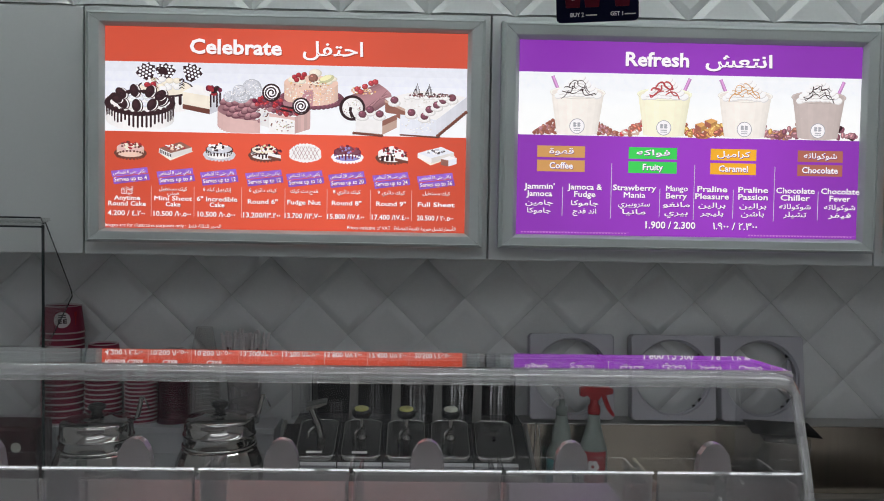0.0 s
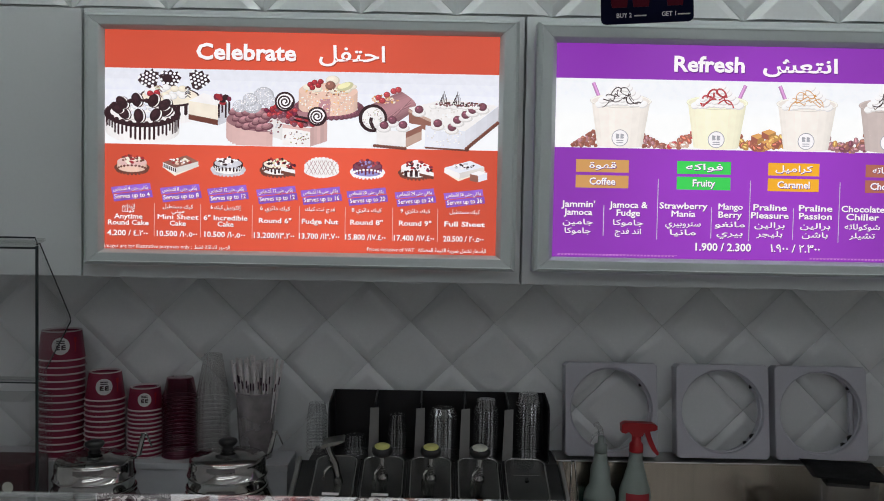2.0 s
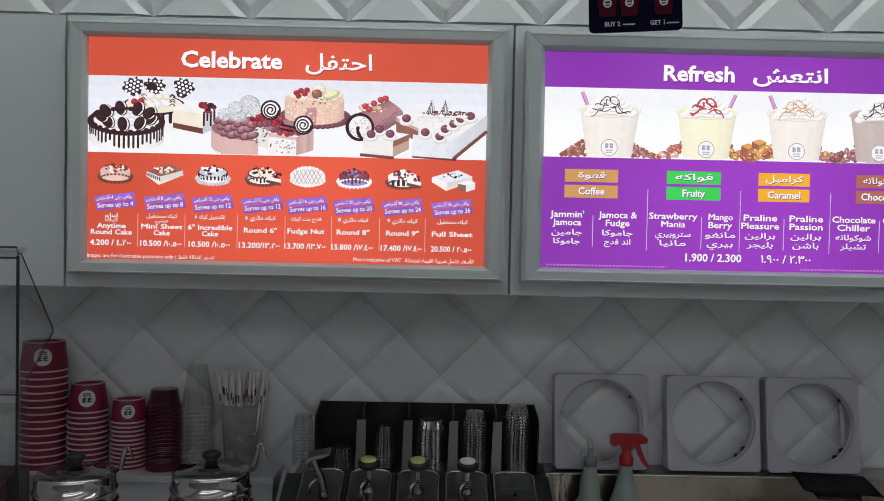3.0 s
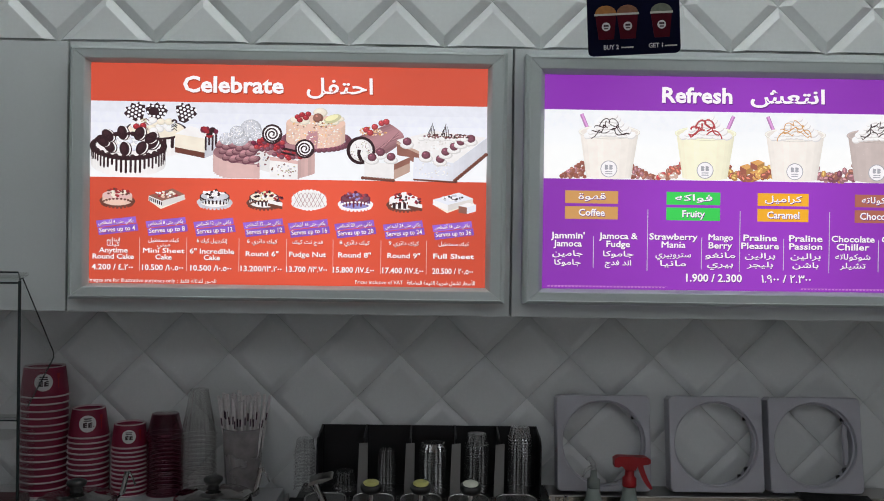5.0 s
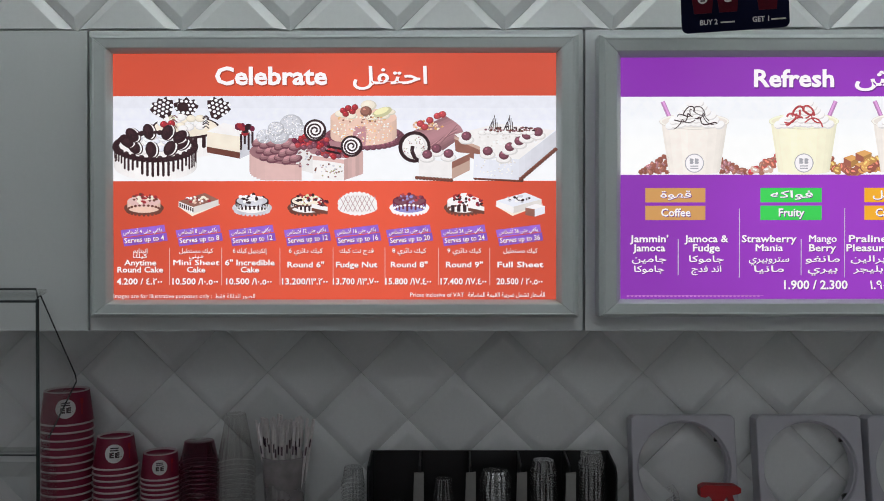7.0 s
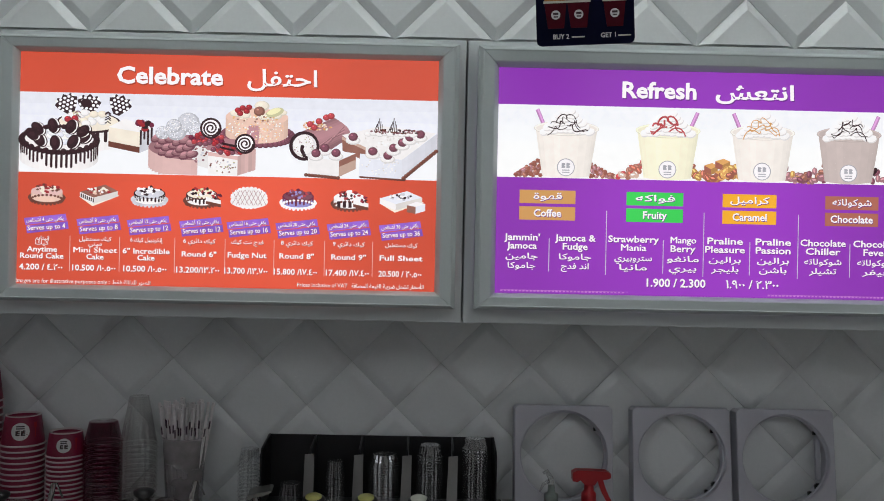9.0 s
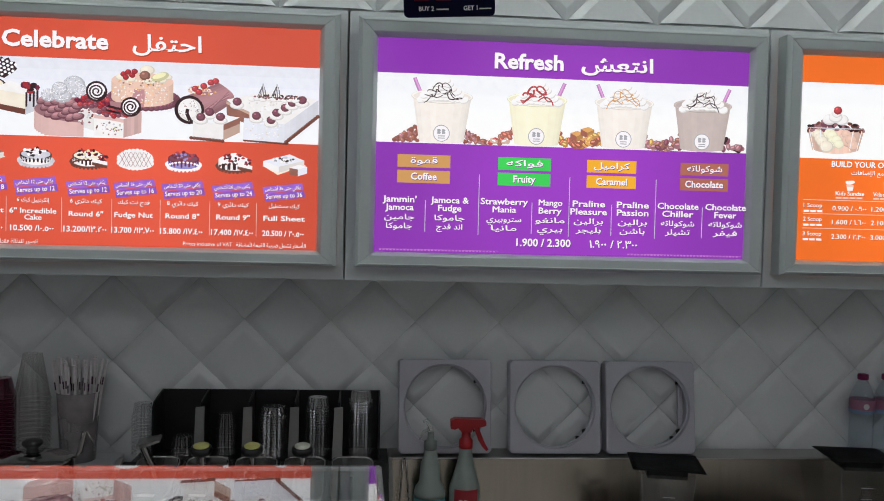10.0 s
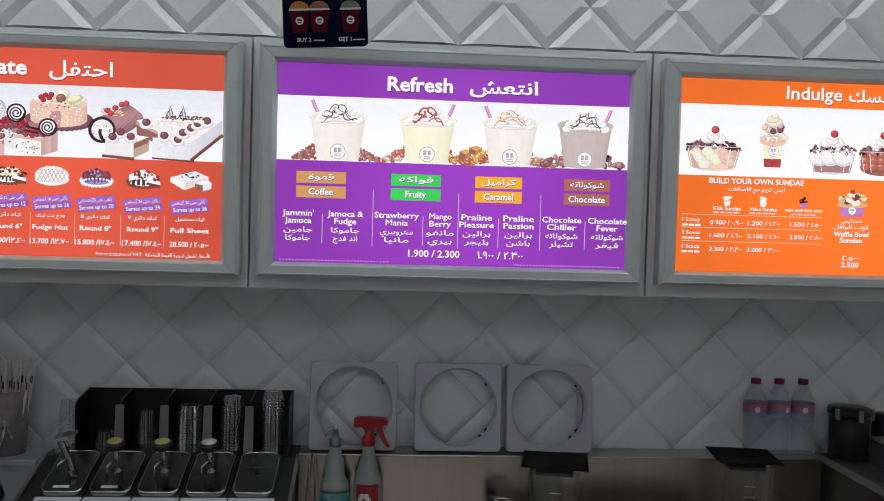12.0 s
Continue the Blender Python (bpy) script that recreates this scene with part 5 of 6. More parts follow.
for k in range(5):
    x = -0.2 + 0.118 * k
    deck = pose(x, 2.32, COUNTER + 0.1555, TILTED, 0, 0)
    lid = thing("syrup_pan", (0, 0, 0), "lidded steel syrup pan with a pump" if 0 < k < 4 else "lidded steel syrup pan with a lever pump" if k == 0 else "plain closed steel syrup pan", "syrup pan", "syrup pans")
    lid.matrix_basis = deck @ pose(0, 0, 0.0045)
    part("collar", boxed(-0.057, 0.057, -0.106, -0.0905, -0.0085, -0.0005, 0.001), M["white"], lid, "white front strip")
    part("pan_flange", boxed(-0.057, 0.057, -0.09, 0.09, -0.0085, -0.0005, 0.001), M["dark_metal"], lid)
    rounded = []
    for sx, sy, a0 in ((1, 1, 0), (-1, 1, 90), (-1, -1, 180), (1, -1, 270)):
        for i in range(6):
            a = radians(a0 + 18 * i)
            rounded.append((sx * 0.031 + 0.022 * math.cos(a), sy * 0.066 + 0.022 * math.sin(a)))
    bm = bmesh.new()
    rings = [[bm.verts.new((px * q, py * w, z)) for px, py in rounded] for q, w, z in ((1.0, 1.0, 0.0), (1.0, 1.0, 0.007), (0.985, 0.99, 0.0105), (0.95, 0.968, 0.012), (0.9, 0.94, 0.0118), (0.88, 0.925, 0.0105))]
    for p_, q_ in zip(rings, rings[1:]):
        for i in range(len(rounded)):
            j = (i + 1) % len(rounded)
            bm.faces.new((p_[i], p_[j], q_[j], q_[i]))
    part("rim", bm, M["chrome"], lid, "polished rounded rim", smooth=True)
    part("plate", extruded([(px * 0.89, py * 0.93) for px, py in rounded], "z", 0.0075, 0.0108), M["lid_steel"], lid)
    if k in (0, 1):
        part("label_bar", boxed(-0.022, 0.018, -0.07, -0.0605, 0.0109, 0.0114), M["logo_white"], lid)
    if 0 < k < 4:
        pump = part("pump_stem", lathe([(0, 0.0105), (0.014, 0.0109), (0.014, 0.016), (0.008, 0.02), (0.0065, 0.03), (0.0065, 0.082), (0, 0.083)], 16), M["chrome"], lid, smooth=True)
        knob = part("pump_knob", lathe([(0, 0.0), (0.016, 0.0), (0.024, 0.004), (0.026, 0.012), (0.0245, 0.019), (0.019, 0.022), (0, 0.0224)], 24), M["black"], pump, "black pump knob", smooth=True)
        knob.matrix_basis = pose(0, 0.0, 0.078, -8, 0, 0)
        cap = part("cap", lathe([(0, 0), (0.0185, 0), (0.0185, 0.0012), (0, 0.0016)], 24), M["yellow"] if k < 3 else M["pale_cap"], pump, "yellow cap disc" if k < 3 else "pale cap disc", smooth=True)
        cap.matrix_basis = pose(0, 0.0, 0.078, -8, 0, 0) @ pose(0, 0, 0.0226)
        part("spout", tube([(0, -0.004, 0.045), (-0.006, -0.014, 0.05), (-0.014, -0.026, 0.044), (-0.018, -0.03, 0.026), (-0.018, -0.028, 0.0125)], 0.0045, 8), M["chrome"], lid, smooth=True)
        part("spring", tube([(0.009 * math.cos(i * 0.9), 0.009 * math.sin(i * 0.9), 0.02 + i * 0.001) for i in range(34)], 0.0011, 5), M["chrome"], lid)
    elif k == 0:
        # a dispensing pump: steel stem, flat lever on top and a side spout
        part("lever_pump_stem", tube([(0.012, -0.02, 0.011), (0.01, -0.016, 0.03), (0.004, -0.012, 0.06), (-0.012, -0.008, 0.1), (-0.016, -0.004, 0.114)], [0.012, 0.0085, 0.0095, 0.0085, 0.007], 10), M["chrome"], lid, smooth=True)
        part("lever_head", extruded([(-0.027, 0.108), (-0.024, 0.117), (-0.004, 0.124), (0.026, 0.131), (0.03, 0.128), (0.012, 0.118), (-0.012, 0.112), (-0.02, 0.106)], "y", -0.02, 0.006), M["chrome"], lid, "flat steel lever")
        part("side_spout", tube([(0.006, -0.012, 0.05), (-0.008, -0.02, 0.056), (-0.018, -0.03, 0.048), (-0.021, -0.034, 0.03)], 0.004, 8), M["chrome"], lid, smooth=True)
    else:
        part("notch", lathe([(0, 0.0105), (0.005, 0.0109), (0.005, 0.016), (0, 0.0165)], 12), M["black"], lid)
        for i in range(9):
            part("perforation", boxed(-0.031 + i * 0.0073, -0.027 + i * 0.0073, 0.016, 0.018, 0.0109, 0.0114), M["grey_metal"], lid)

# ---- black lid organiser behind the rail ----
backshelf = tagged(part("back_shelf", boxed(-0.28, 0.363, 2.411, 2.553, 0.86, 0.899, 0.002), M["dark_metal"], None), "dark steel shelf strip behind the syrup rail", "shelf")
back_support = part("support", boxed(-0.27, 0.353, 2.42, 2.545, COUNTER - 0.03, 0.859), M["dark_metal"], backshelf)
rack = thing("lid_organiser", (0.055, 2.46, 0.90), "black lid organiser with five slots holding clear lids", "organiser")
HW = 0.283
part("back", boxed(-HW, HW, 0.072, 0.076, 0, 0.161, 0.001), M["black"], rack)
part("base", boxed(-HW, HW, -0.04, 0.0715, 0, 0.004, 0.001), M["black"], rack)
for k, x in enumerate((-HW, -0.166, -0.048, 0.068, 0.179, HW)):
    slab = [(-0.04, 0.0045), (-0.04, 0.132), (-0.024, 0.148), (0.0715, 0.162), (0.0715, 0.0045)]
    part("divider", extruded(slab, "x", x - 0.002, x + 0.002), M["black"], rack)
    if 0 < k < 5:
        part("front_flange", extruded([(x - 0.015, 0.005), (x - 0.011, 0.138), (x + 0.011, 0.14), (x + 0.011, 0.005)], "y", -0.0445, -0.041), M["grey_metal"], rack)
for x, y, r, n, step, cap_h, z0 in ((-0.163, 2.475, 0.03, 2, 0.008, 0.04, 0.905), (-0.055, 2.48, 0.023, 8, 0.009, 0.04, 0.905), (0.065, 2.47, 0.036, 15, 0.0075, 0.02, 0.905), (0.178, 2.475, 0.03, 17, 0.0075, 0.028, 0.905), (0.29, 2.475, 0.029, 19, 0.0078, 0.026, 0.905), (-0.268, 2.485, 0.026, 12, 0.009, 0.035, 0.90)):
    nested_stack("lid_stack", (x, y, z0), r, r * 0.82, step, n, cap_h, M["clear_ribbed"], "stack of clear dome lids standing in the organiser" if z0 > 0.902 else "stack of clear dome lids beside the organiser", "lid stack", 0.07)

# ---- white square rings leaning on the wall ----


def square_ring(at, turn):
    """A white moulded square with a round opening and a deep rounded rim."""
    r = thing("ring_frame", at, "white plastic square frame with a round opening on the steel ledge", "plastic frame", "white ring frames")
    n, hw, hr, dp = 96, 0.1235, 0.1095, 0.045
    bm = bmesh.new()

    def square(a):
        c, s = math.cos(a), math.sin(a)
        k = hw / max(abs(c), abs(s))
        x, z = k * c, k * s
        lim = hw - 0.005
        if abs(x) > lim and abs(z) > lim:
            dx, dz = abs(x) - lim, abs(z) - lim
            q = min(1.0, 0.005 / math.hypot(dx, dz))
            x, z = math.copysign(lim + dx * q, x), math.copysign(lim + dz * q, z)
        return x, z

    rings = []
    for kind_, y, k in (("s", dp, 1.0), ("s", 0.0025, 1.0), ("s", 0.0, 0.982), ("r", 0.0, 1.02), ("r", 0.0025, 1.0), ("r", 0.012, 0.995), ("r", 0.0135, 0.965), ("r", 0.017, 0.962), ("r", 0.0185, 0.99), ("r", dp, 0.99)):
        ring = []
        for i in range(n):
            a = 2 * math.pi * (i + 0.5) / n
            x, z = square(a) if kind_ == "s" else (hr * math.cos(a), hr * math.sin(a))
            ring.append(bm.verts.new((x * k, y, z * k + hw)))
        rings.append(ring)
    for p_, q_ in zip(rings, rings[1:] + rings[:1]):
        for i in range(n):
            bm.faces.new((p_[i], p_[(i + 1) % n], q_[(i + 1) % n], q_[i]))
    part("body", bm, M["plastic_white"], r)
    for a, w in ((-38, 0.012), (-52, 0.009), (38, 0.008)):
        c = part("clip", extruded([(-w, 0), (w, 0), (w * 0.4, 0.008), (-w * 0.2, 0.01)], "y", 0.02, 0.026), M["black"], r, "small dark clip")
        c.matrix_basis = pose(0.110 * math.cos(radians(a)), 0, hw + 0.110 * math.sin(radians(a)), 0, 90 - a + 180, 0)
    r.rotation_euler = (radians(-8.5), 0, radians(turn))
    return r


for x, t in ((0.5125, 0.5), (0.809, -0.5), (1.072, 0.3)):
    ring = square_ring((x, 2.473, LEDGE + 0.0072), t)
part("hinge_bar", boxed(0.088, 0.1, 0.03, 0.042, 0.07, 0.178, 0.002), M["plastic_white"], ring, "white hinge bar inside the opening")

# ---- spray bottles ----
red = thing("spray_bottle", (0.559, 2.40, 0.7005), "cloudy sanitiser spray bottle with red trigger and red label", "spray bottle")
part("body", lathe([(0, 0), (0.037, 0), (0.04, 0.005), (0.04, 0.132), (0.0385, 0.146), (0.031, 0.168), (0.0235, 0.195), (0.0175, 0.222), (0.0165, 0.24), (0, 0.24)], 32), M["cloudy"], red, smooth=True)
part("collar", lathe([(0.0, 0.2405), (0.0175, 0.241), (0.018, 0.246), (0.0175, 0.262), (0.012, 0.268), (0.011, 0.286), (0, 0.286)], 20), M["red_plastic"], red, "red screw collar", smooth=True)
part("spray_head", extruded([(-0.041, 0.312), (-0.04, 0.292), (-0.03, 0.290), (-0.022, 0.294), (-0.012, 0.283), (0.012, 0.283), (0.018, 0.294), (0.044, 0.298), (0.05, 0.301), (0.05, 0.311), (0.04, 0.316), (-0.03, 0.318)], "y", -0.0125, 0.0125), M["red_plastic"], red, "red spray head")
part("trigger", extruded([(0.018, 0.297), (0.032, 0.297), (0.038, 0.278), (0.048, 0.255), (0.058, 0.238), (0.053, 0.233), (0.041, 0.245), (0.031, 0.262), (0.024, 0.28)], "y", -0.006, 0.006), M["red_plastic"], red, "red curved trigger")
bm = bmesh.new()
bar_patch(bm, 0.04, 0, -0.033, 0.033, 0.055, 0.143, lift=0.0006)
label_red = part("label", bm, M["red_label"], red, "red label with a white flower shape")
bm = bmesh.new()
bar_patch(bm, 0.04, 0, -0.033, 0.033, 0.03, 0.0545, lift=0.0006)
part("label", bm, M["logo_white"], red, "white foot of the label")
bm = bmesh.new()
for i in range(6):
    a = 2 * math.pi * i / 6
    cone_patch(bm, 0.04, 0, 0.102 + 0.011 * math.sin(a), 0.0075, 10, 0.0012, az0=(-0.008 + 0.011 * math.cos(a)) / 0.04)
part("flower", bm, M["logo_white"], label_red)

blue = thing("spray_bottle", (0.469, 2.40, 0.7005), "cloudy spray bottle with teal liquid and clear nozzle", "spray bottle")
part("body", lathe([(0, 0.118), (0.0405, 0.118), (0.04, 0.128), (0.036, 0.142), (0.027, 0.155), (0.0245, 0.2), (0.0185, 0.215), (0.016, 0.236), (0, 0.236)], 32), M["cloudy"], blue, smooth=True)
part("liquid", lathe([(0, 0), (0.037, 0), (0.04, 0.005), (0.0405, 0.1175), (0, 0.1175)], 32), M["teal"], blue, "teal cleaning liquid", smooth=True)
part("collar", lathe([(0.0, 0.2365), (0.0165, 0.237), (0.0165, 0.258), (0.009, 0.262), (0.008, 0.28), (0, 0.28)], 20), M["cloudy"], blue, smooth=True)
part("nozzle", tube([(0, 0, 0.278), (-0.002, 0, 0.296), (-0.012, 0, 0.312), (-0.02, 0, 0.306)], [0.008, 0.007, 0.006, 0.004], 10), M["clear_plastic"], blue, smooth=True)
part("trigger", tube([(-0.004, 0, 0.29), (-0.02, 0, 0.28), (-0.028, 0, 0.262)], [0.005, 0.004, 0.002], 8), M["clear_plastic"], blue, smooth=True)
bm = bmesh.new()
bar_patch(bm, 0.0405, 0, -0.028, 0.03, 0.012, 0.09, lift=0.0006)
part("label", bm, M["logo_white"], blue, "pale worn label")

# two long steel tongs beside the bottles
tongs = thing("tongs", (0.405, 2.4, 0.7005), "pair of steel serving tongs leaning upright", "tongs")
for s in (-1, 1):
    part("arm", tube([(s * 0.012, 0, 0), (s * 0.012, 0.01, 0.1), (s * 0.004, 0.03, 0.2), (0.002 * s, 0.034, 0.205)], 0.004, 8, squash=0.5), M["chrome"], tongs, smooth=True)

# ---- blender jugs with black covers ----


def jug(at, turn):
    j = thing("blender_jug", at, "clear ribbed blender jug under a floppy black rubber cover", "blender jug", "blender jugs")
    sq = [(0.052, 0.0), (0.054, 0.004), (0.068, 0.205), (0.066, 0.207)]
    bm = bmesh.new()
    rows = [[bm.verts.new((r * a, r * b, z)) for a, b in ((-1, -0.8), (-0.8, -1), (0.8, -1), (1, -0.8), (1, 0.8), (0.8, 1), (-0.8, 1), (-1, 0.8))] for r, z in sq]
    for p_, q_ in zip(rows, rows[1:]):
        for i in range(8):
            bm.faces.new((p_[i], p_[(i + 1) % 8], q_[(i + 1) % 8], q_[i]))
    bm.faces.new(rows[0])
    part("jug_wall", bm, M["jug"], j)
    for s in (-0.5, 0.0, 0.5):
        part("rib", tube([(s * 0.1, -0.0545, 0.01), (s * 0.13, -0.0685, 0.2)], 0.0016, 6), M["clear_plastic"], j)
    for z in (0.06, 0.09, 0.12, 0.15):
        part("scale_mark", boxed(-0.012, 0.018, -0.0695 + (0.2 - z) * 0.07, -0.069 + (0.2 - z) * 0.07, z, z + 0.0015), M["logo_white"], j)
    cov = bmesh.new()
    n = 12
    grid = [[cov.verts.new((0, 0, 0)) for _ in range(n + 1)] for _ in range(n + 1)]
    for u in range(n + 1):
        for v in range(n + 1):
            x, y = -0.088 + 0.176 * u / n, -0.088 + 0.17 * v / n
            z = 0.2205 + 0.0035 * math.sin(3.2 * u / n) * math.sin(3.1 * v / n) - 0.02 * max(0, u / n - 0.8) * max(0, 0.4 - v / n)
            grid[u][v].co = (x, y, z)
    for u in range(n):
        for v in range(n):
            cov.faces.new((grid[u][v], grid[u + 1][v], grid[u + 1][v + 1], grid[u][v + 1]))
    bmesh.ops.solidify(cov, geom=cov.faces[:], thickness=0.005)
    part("cover", cov, M["black_rubber"], j, "floppy black rubber cover", smooth=True)
    plug = part("cover_plug", boxed(-0.05, 0.05, -0.05, 0.05, 0.19, 0.2155, 0.004), M["black_rubber"], j)
    j.rotation_euler = (0, 0, radians(turn))
    return j


jug((1.062, 2.34, 0.7005), -12)
jug((1.612, 2.41, 0.7005), -8)

# ---- water bottles on the ledge ----
def water_bottle(x):
    b = thing("water_bottle", (x, 2.5215, LEDGE + 0.0005), "small clear water bottle with magenta cap and pink-blue band", "water bottle", "water bottles")
    r = 0.0335
    prof = [(0, 0.003), (0.02, 0.0), (r - 0.003, 0.002), (r, 0.01)]
    for k in range(6):
        z = 0.016 + k * 0.012
        prof += [(r, z), (r - 0.0022, z + 0.005), (r, z + 0.01)]
    prof += [(r - 0.002, 0.092), (r, 0.096), (r, 0.146), (r - 0.001, 0.152), (r - 0.009, 0.172), (0.016, 0.188), (0.0125, 0.193), (0.0125, 0.197)]
    part("body", lathe(prof, 28), M["pet"], b, smooth=True)
    part("band", lathe([(r + 0.0006, 0.118), (r + 0.0006, 0.144)], 28), M["pink_band"], b, "pink label band", smooth=True)
    part("band", lathe([(r + 0.0006, 0.108), (r + 0.0006, 0.1178)], 28), M["blue_band"], b, "blue label band", smooth=True)
    cap = part("cap", lathe([(0.0135, 0.196), (0.0145, 0.197), (0.0145, 0.2095), (0.013, 0.211), (0, 0.211)], 24), M["magenta"], b, "magenta screw cap", smooth=True)
    bm = bmesh.new()
    cone_patch(bm, r, 0, 0.128, 0.008, 12, 0.0012, az0=-0.2)
    part("mark", bm, M["logo_white"], b)
    b.scale = (1, 1, 1.045)
    return b


first = water_bottle(1.691)
for x in (1.762, 1.834):
    copy_thing(first, pose(x, 2.5215, LEDGE + 0.0005, 0, 0, random.uniform(-40, 40)))

# ---- on the side counter ----
can = thing("topping_canister", (1.945, 2.46, 0.9025), "clear canister with black lid and dark topping", "canister")
part("wall", lathe([(0, 0), (0.0555, 0), (0.056, 0.004), (0.056, 0.128)], 32), M["pane"], can, smooth=True)
part("filling", lathe([(0, 0.003), (0.053, 0.003), (0.053, 0.118), (0.03, 0.122), (0, 0.12)], 28), M["black_fill"], can, smooth=True)
part("lid", lathe([(0.0, 0.13), (0.058, 0.129), (0.061, 0.134), (0.058, 0.148), (0.02, 0.152), (0, 0.153)], 32), M["black"], can, smooth=True)
for a in (-150, -90, -30):
    part("clamp", boxed(-0.006, 0.006, -0.065, -0.057, 0.118, 0.15, 0.002), M["grey_metal"], can).matrix_basis = pose(0, 0, 0, 0, 0, a + 90)
box = thing("equipment_box", (2.108, 2.27, 0.9025), "dark grey equipment box with a lighter lid", "box")
part("body", boxed(-0.13, 0.13, -0.12, 0.14, 0, 0.07, 0.006), M["dark_counter"], box)
part("lid", boxed(-0.132, 0.132, -0.122, 0.142, 0.0705, 0.078, 0.003), M["grey_metal"], box)
jar = tagged(part("dark_jar", lathe([(0, 0), (0.04, 0), (0.042, 0.004), (0.042, 0.1), (0.036, 0.112), (0.036, 0.13), (0, 0.132)], 28), M["black"], None, smooth=True), "small black storage jar beside the canister", "jar")
jar.location = (2.06, 2.46, 0.9025)

# ---- hanging card ----
card = thing("promo_card", (0.4525, 1.966, 1.926), "dark blue offer card with three printed tubs, hung by threads", "hanging sign")
CW, CH = 0.0915, 0.25
rounded = []
for sx, sy, a0 in ((1, 1, 0), (-1, 1, 90), (-1, -1, 180), (1, -1, 270)):
    for i in range(4):
        a = radians(a0 + 30 * i)
        rounded.append((sx * (CW - 0.01) + 0.01 * math.cos(a), CH / 2 + sy * (CH / 2 - 0.01) + 0.01 * math.sin(a)))
sheet = part("card_sheet", extruded(rounded, "y", 0, 0.003), M["card"], card)
for x, fill in ((-0.055, "tub_orange"), (-0.012, "tub_brown"), (0.055, "tub_green")):
    tint = {"tub_orange": (0.42, 0.16, 0.02), "tub_brown": (0.25, 0.1, 0.04), "tub_green": (0.15, 0.17, 0.12)}[fill]
    M[fill] = surface("print_" + fill, tint, 0.35, vary=0.4, scale=60, bump=0)
    tub = part("printed_tub", extruded([(x - 0.021, 0.082), (x + 0.021, 0.082), (x + 0.015, 0.032), (x - 0.015, 0.032)], "y", -0.0012, -0.0004), M["card_red"], sheet)
    part("printed_food", extruded([(x + 0.021 * math.cos(math.pi * i / 10), 0.083 + 0.016 * math.sin(math.pi * i / 10)) for i in range(11)], "y", -0.0012, -0.0004), M[fill], sheet)
    part("printed_rim", boxed(x - 0.0225, x + 0.0225, -0.0018, -0.0013, 0.079, 0.083), M["pale_cap"], sheet)
    dot = lathe([(0, 0), (0.0085, 0), (0.0085, 0.0006), (0, 0.0006)], 18)
    part("printed_dot", dot, M["logo_white"], sheet).matrix_basis = pose(x, -0.0013, 0.057, 90, 0, 0)
    bm = boxed(x - 0.005, x + 0.005, -0.0026, -0.0021, 0.057, 0.061)
    boxed(x - 0.004, x + 0.004, -0.0026, -0.0021, 0.052, 0.0545, 0, bm)
    part("dot_bars", bm, M["logo_dark"], sheet)
part("printed_sky", boxed(-0.06, 0.03, -0.0012, -0.0004, 0.115, 0.19), M["blue_band"], sheet)
for s in (-0.06, 0.06):
    part("thread", tube([(s, 0.0015, CH - 0.01), (s, 0.0015, CEIL - 1.926 - 0.001)], 0.0006, 5), M["logo_white"], card)


class Card:
    unit, depth, tall, lower, root, shade = 1.0, 0.0, 1.0, 0.0, sheet, ""

    bend = 0.0

    def ink(self, color):
        return M["logo_white"]


class Bottle(Card):
    root, bend = red, 0.04

    def ink(self, color):
        return M["logo_dark"]


write(Bottle(), "Sanitizer", 0.0, -0.04, 0.0085, bold=0.015, width=0.046, lift=0.0014)
write(Card(), "BUY 2", -0.046, -0.012, 0.0088, bold=0.02, width=0.03, lift=0.002)
write(Card(), "GET 1", 0.042, -0.012, 0.0088, bold=0.02, width=0.028, lift=0.002)
letters_to_meshes()
for x in (-0.026, 0.06):
    part("small_print", boxed(x, x + 0.024, -0.0018, -0.0012, 0.0135, 0.016), M["pale_cap"], sheet)
card.rotation_euler = (radians(2), radians(-3.0), radians(-3))

# ---- glass-topped serving case in front ----
case = thing("serving_case", (-0.6, 0.60, 0), "white ice-cream serving case with a clear acrylic guard on top", "display case")
part("body", boxed(-1.0, 0.9, -0.13, 0.56, 0.0, 1.12, 0.01), M["white"], case)
part("worktop", boxed(-1.0, 0.915, -0.134, 0.56, 1.121, 1.14, 0.004), M["steel_h"], case)
gl = thing("acrylic_guard", (-0.6, 0.619, 1.1405), "clear acrylic guard with rolled front edge on the serving case", "sneeze guard")
TOP = 1.388 - 1.1405
LEAN = 0.38  # the front sheet leans out towards the customers as it comes down
SLOPE = math.tan(radians(3.0))  # the top falls a little to the back
DEEP, THICK, END = 0.084, 0.004, 0.908
ROLL = 0.0075  # one bent sheet: leaning front, rolled edge, flat top


def guard_line(grow):
    """The sheet's side view, moved inwards by grow."""
    r = ROLL - grow
    line = [(-LEAN * (TOP - ROLL) - ROLL + grow, 0.0)]
    for i in range(9):
        a = math.pi - math.pi / 2 * i / 8
        line.append((r * math.cos(a), TOP - ROLL + r * math.sin(a)))
    line.append((DEEP, TOP - grow - SLOPE * DEEP))
    return line


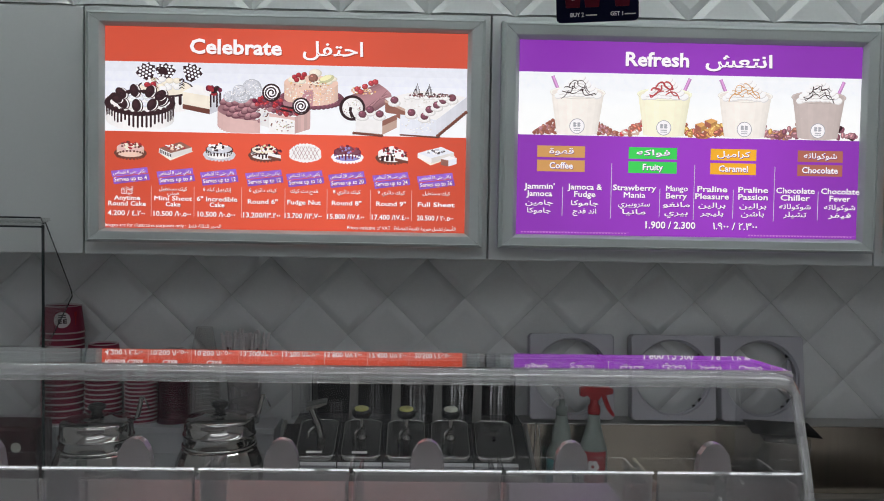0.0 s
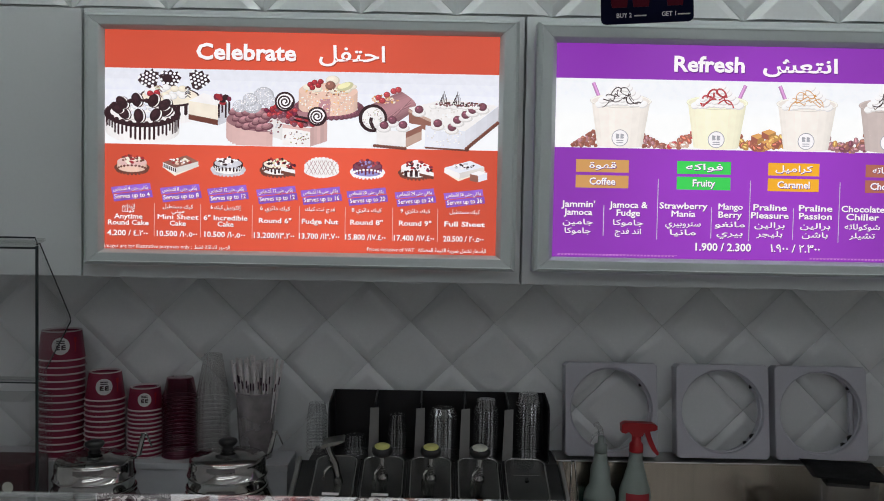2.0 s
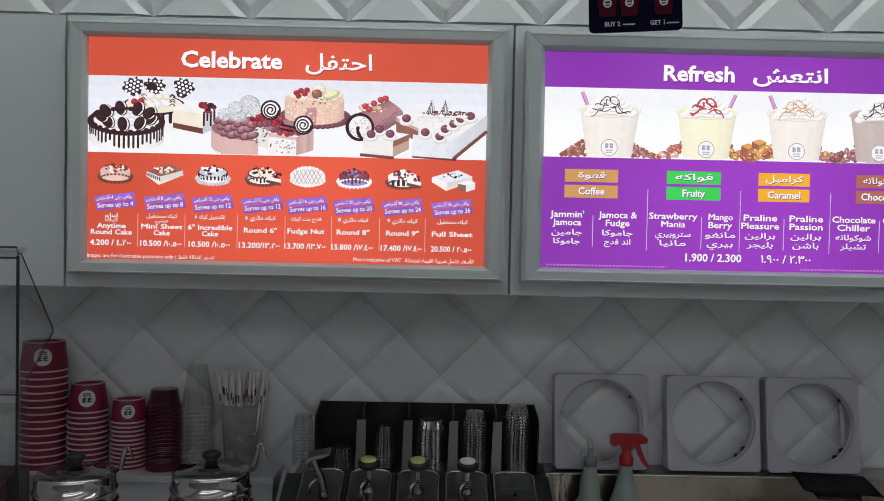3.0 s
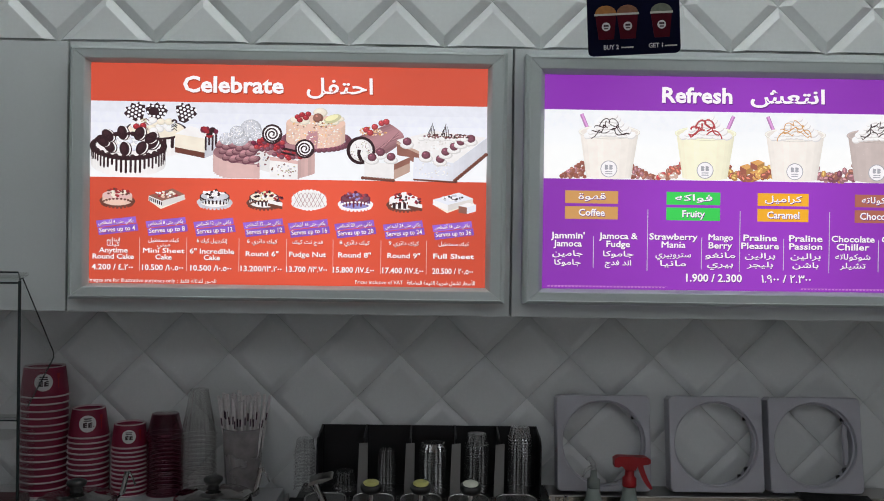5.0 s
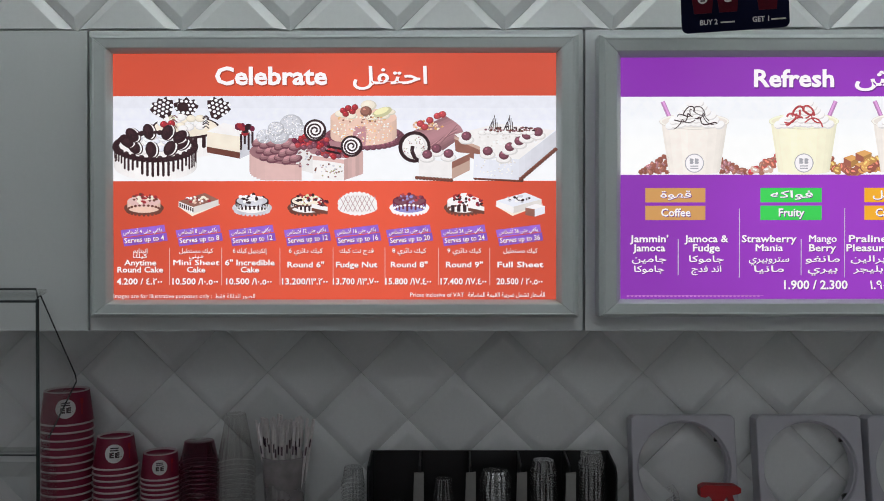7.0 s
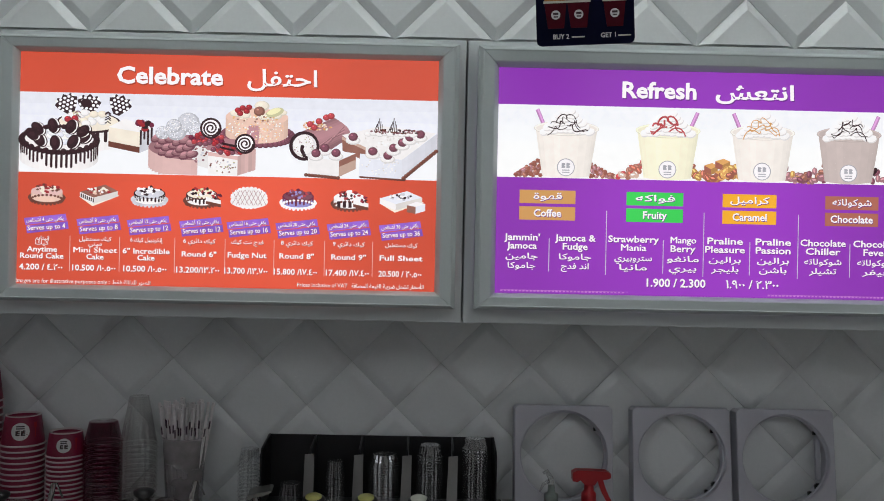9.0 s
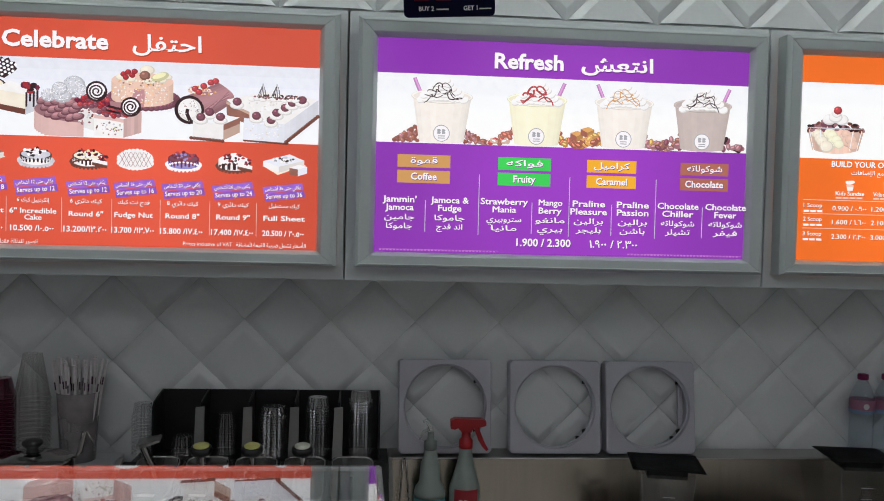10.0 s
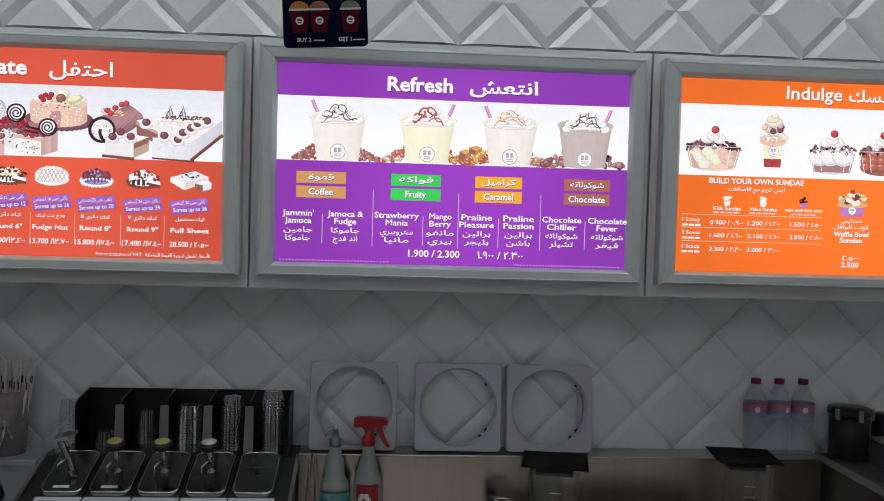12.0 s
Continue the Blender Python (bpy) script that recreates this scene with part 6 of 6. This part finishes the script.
bm = bmesh.new()
loop = guard_line(0.0) + guard_line(THICK)[::-1]
ends = [[bm.verts.new((x, y, z)) for y, z in loop] for x in (-1.0, END)]
for i in range(len(loop)):
    j = (i + 1) % len(loop)
    low = max(loop[i][1], loop[j][1]) < TOP - 0.003
    bm.faces.new((ends[0][i], ends[0][j], ends[1][j], ends[1][i])).material_index = int(low)
part("bent_sheet", bm, (M["top_sheet"], M["pane"]), gl)
part("end_sheet", extruded([(-LEAN * TOP, 0.0), (-0.004, TOP - 0.014), (DEEP - 0.002, TOP - 0.012), (DEEP - 0.002, 0.0)], "x", END - 0.005, END - 0.001), M["pane"], gl)
part("back_edge", tube([(-1.0, DEEP + 0.0012, TOP - 0.0022 - SLOPE * DEEP), (END, DEEP + 0.0012, TOP - 0.0022 - SLOPE * DEEP)], 0.0012, 6), M["edge_clear"], gl)
part("rolled_edge", tube([(-1.0, -0.0015, TOP - 0.0062), (END - 0.012, -0.0015, TOP - 0.0062), (END - 0.003, -0.0025, TOP - 0.008), (END + 0.002, -0.0045, TOP - 0.016), (END + 0.003, -LEAN * TOP - 0.002, 0.0)], [0.0056, 0.0056, 0.0046, 0.0034, 0.0026], 14), M["edge_clear"], gl, smooth=True)
part("end_edge", tube([(END, 0.0, TOP - 0.003), (END + 0.0015, 0.02, TOP - 0.0035), (END + 0.001, DEEP, TOP - 0.002 - SLOPE * DEEP)], 0.0022, 8), M["edge_clear"], gl, smooth=True)
for k in range(6):
    b = thing("clear_bin", (0.272 - 0.103 * k, 0.66, 1.1405), "clear plastic spoon bin with a rounded lid tab", "bin", "spoon bins")
    bm = bmesh.new()
    for a in ((-0.049, 0.049, -0.03, -0.028, 0.001, 0.165), (-0.049, 0.049, 0.036, 0.038, 0.001, 0.165), (-0.049, -0.047, -0.028, 0.036, 0.001, 0.165), (0.047, 0.049, -0.028, 0.036, 0.001, 0.165), (-0.047, 0.047, -0.028, 0.036, 0.001, 0.003)):
        boxed(*a, 0, bm)
    part("bin_wall", bm, M["bin_clear"], b)
    part("front_rim", boxed(-0.05, 0.05, -0.0345, -0.0302, 0.152, 0.1745, 0.002), M["bin_rim"], b)
    part("rim_lip", tube([(-0.05, -0.034, 0.175), (0.05, -0.034, 0.175)], 0.0016, 8), M["edge_clear"], b)
    tab = [(-0.0125, 0.166), (-0.0105, 0.179)] + [(-0.0092 * math.cos(radians(a)), 0.179 + 0.0085 * math.sin(radians(a))) for a in (15, 45, 70, 90, 110, 135, 165)] + [(0.0105, 0.179), (0.0125, 0.166)]
    part("lid_tab", extruded(tab, "y", -0.004, 0.004), M["frosted"], b, "cloudy rounded tab")


# ---- wall tiles, laid as diamonds ----
PITCH = 0.2298


def tile_mesh(profile, soft, cut=None):
    """A square tile on its corner; the profile gives how far in from its edge and how proud each ring is."""
    bm = bmesh.new()
    s = PITCH / math.sqrt(2) / 2 - 0.00025
    rows = [[bm.verts.new((a * (s - d), -y, b * (s - d))) for a, b in ((-1, -1), (1, -1), (1, 1), (-1, 1))] for d, y in profile]
    for p, q in zip(rows, rows[1:]):
        for k in range(4):
            bm.faces.new((p[k], p[(k + 1) % 4], q[(k + 1) % 4], q[k])).smooth = soft and p is not rows[0]
    bm.faces.new(rows[-1])
    bm.faces.new(rows[0][::-1])
    bmesh.ops.rotate(bm, verts=bm.verts[:], matrix=Matrix.Rotation(radians(45), 3, "Y"))
    if cut is not None:  # cut along the cabinets' top
        bmesh.ops.bisect_plane(bm, geom=bm.verts[:] + bm.edges[:] + bm.faces[:], plane_co=(0, 0, cut), plane_no=(0, 0, -1), clear_outer=True)
        bmesh.ops.holes_fill(bm, edges=bm.edges[:], sides=0)
    bmesh.ops.recalc_face_normals(bm, faces=bm.faces[:])
    me = bpy.data.meshes.new("tile")
    bm.to_mesh(me)
    bm.free()
    me.materials.append(M["tile"])
    return me


def lay(parent, me, x_first, z_first, y, x_lo, x_hi, z_lo, z_hi):
    half = PITCH / 2
    for row in range(-14, 15):
        for col in range(-14, 15):
            x = x_first + col * PITCH + (half if row % 2 else 0)
            z = z_first + row * half
            if x_lo < x < x_hi and z_lo < z < z_hi:
                ob = new("tile", me)
                ob.parent = parent
                ob.matrix_basis = pose(x, y, z, random.uniform(-0.25, 0.25), 0, random.uniform(-0.25, 0.25))


# the corners of the lower tiles meet at (-0.142, 1.128), those of the upper ones at (1.111, 2.127)
PILLOW = ((0, 0), (0, 0.003), (0.0008, 0.0037), (0.0145, 0.0128), (0.0185, 0.0148), (0.0225, 0.0155), (0.0255, 0.0156))
CRISP = ((0, 0), (0, 0.003), (0.0008, 0.004), (0.0185, 0.0142), (0.0198, 0.0149), (0.0215, 0.0151))
lay(wall_north, tile_mesh(PILLOW, True), -0.142 + PITCH / 2, 1.128, WALL, -1.5, 2.35, 0.86, 1.46)
lay(bulkhead, tile_mesh(CRISP, False), 1.111 + PITCH / 2, 2.127, BULK, -1.55, 2.5, 2.05, 2.75)
lay(bulkhead, tile_mesh(CRISP, False, cut=0.0055), 1.111 + PITCH / 2, 2.127, BULK, -1.55, 2.5, 2.0, 2.02)
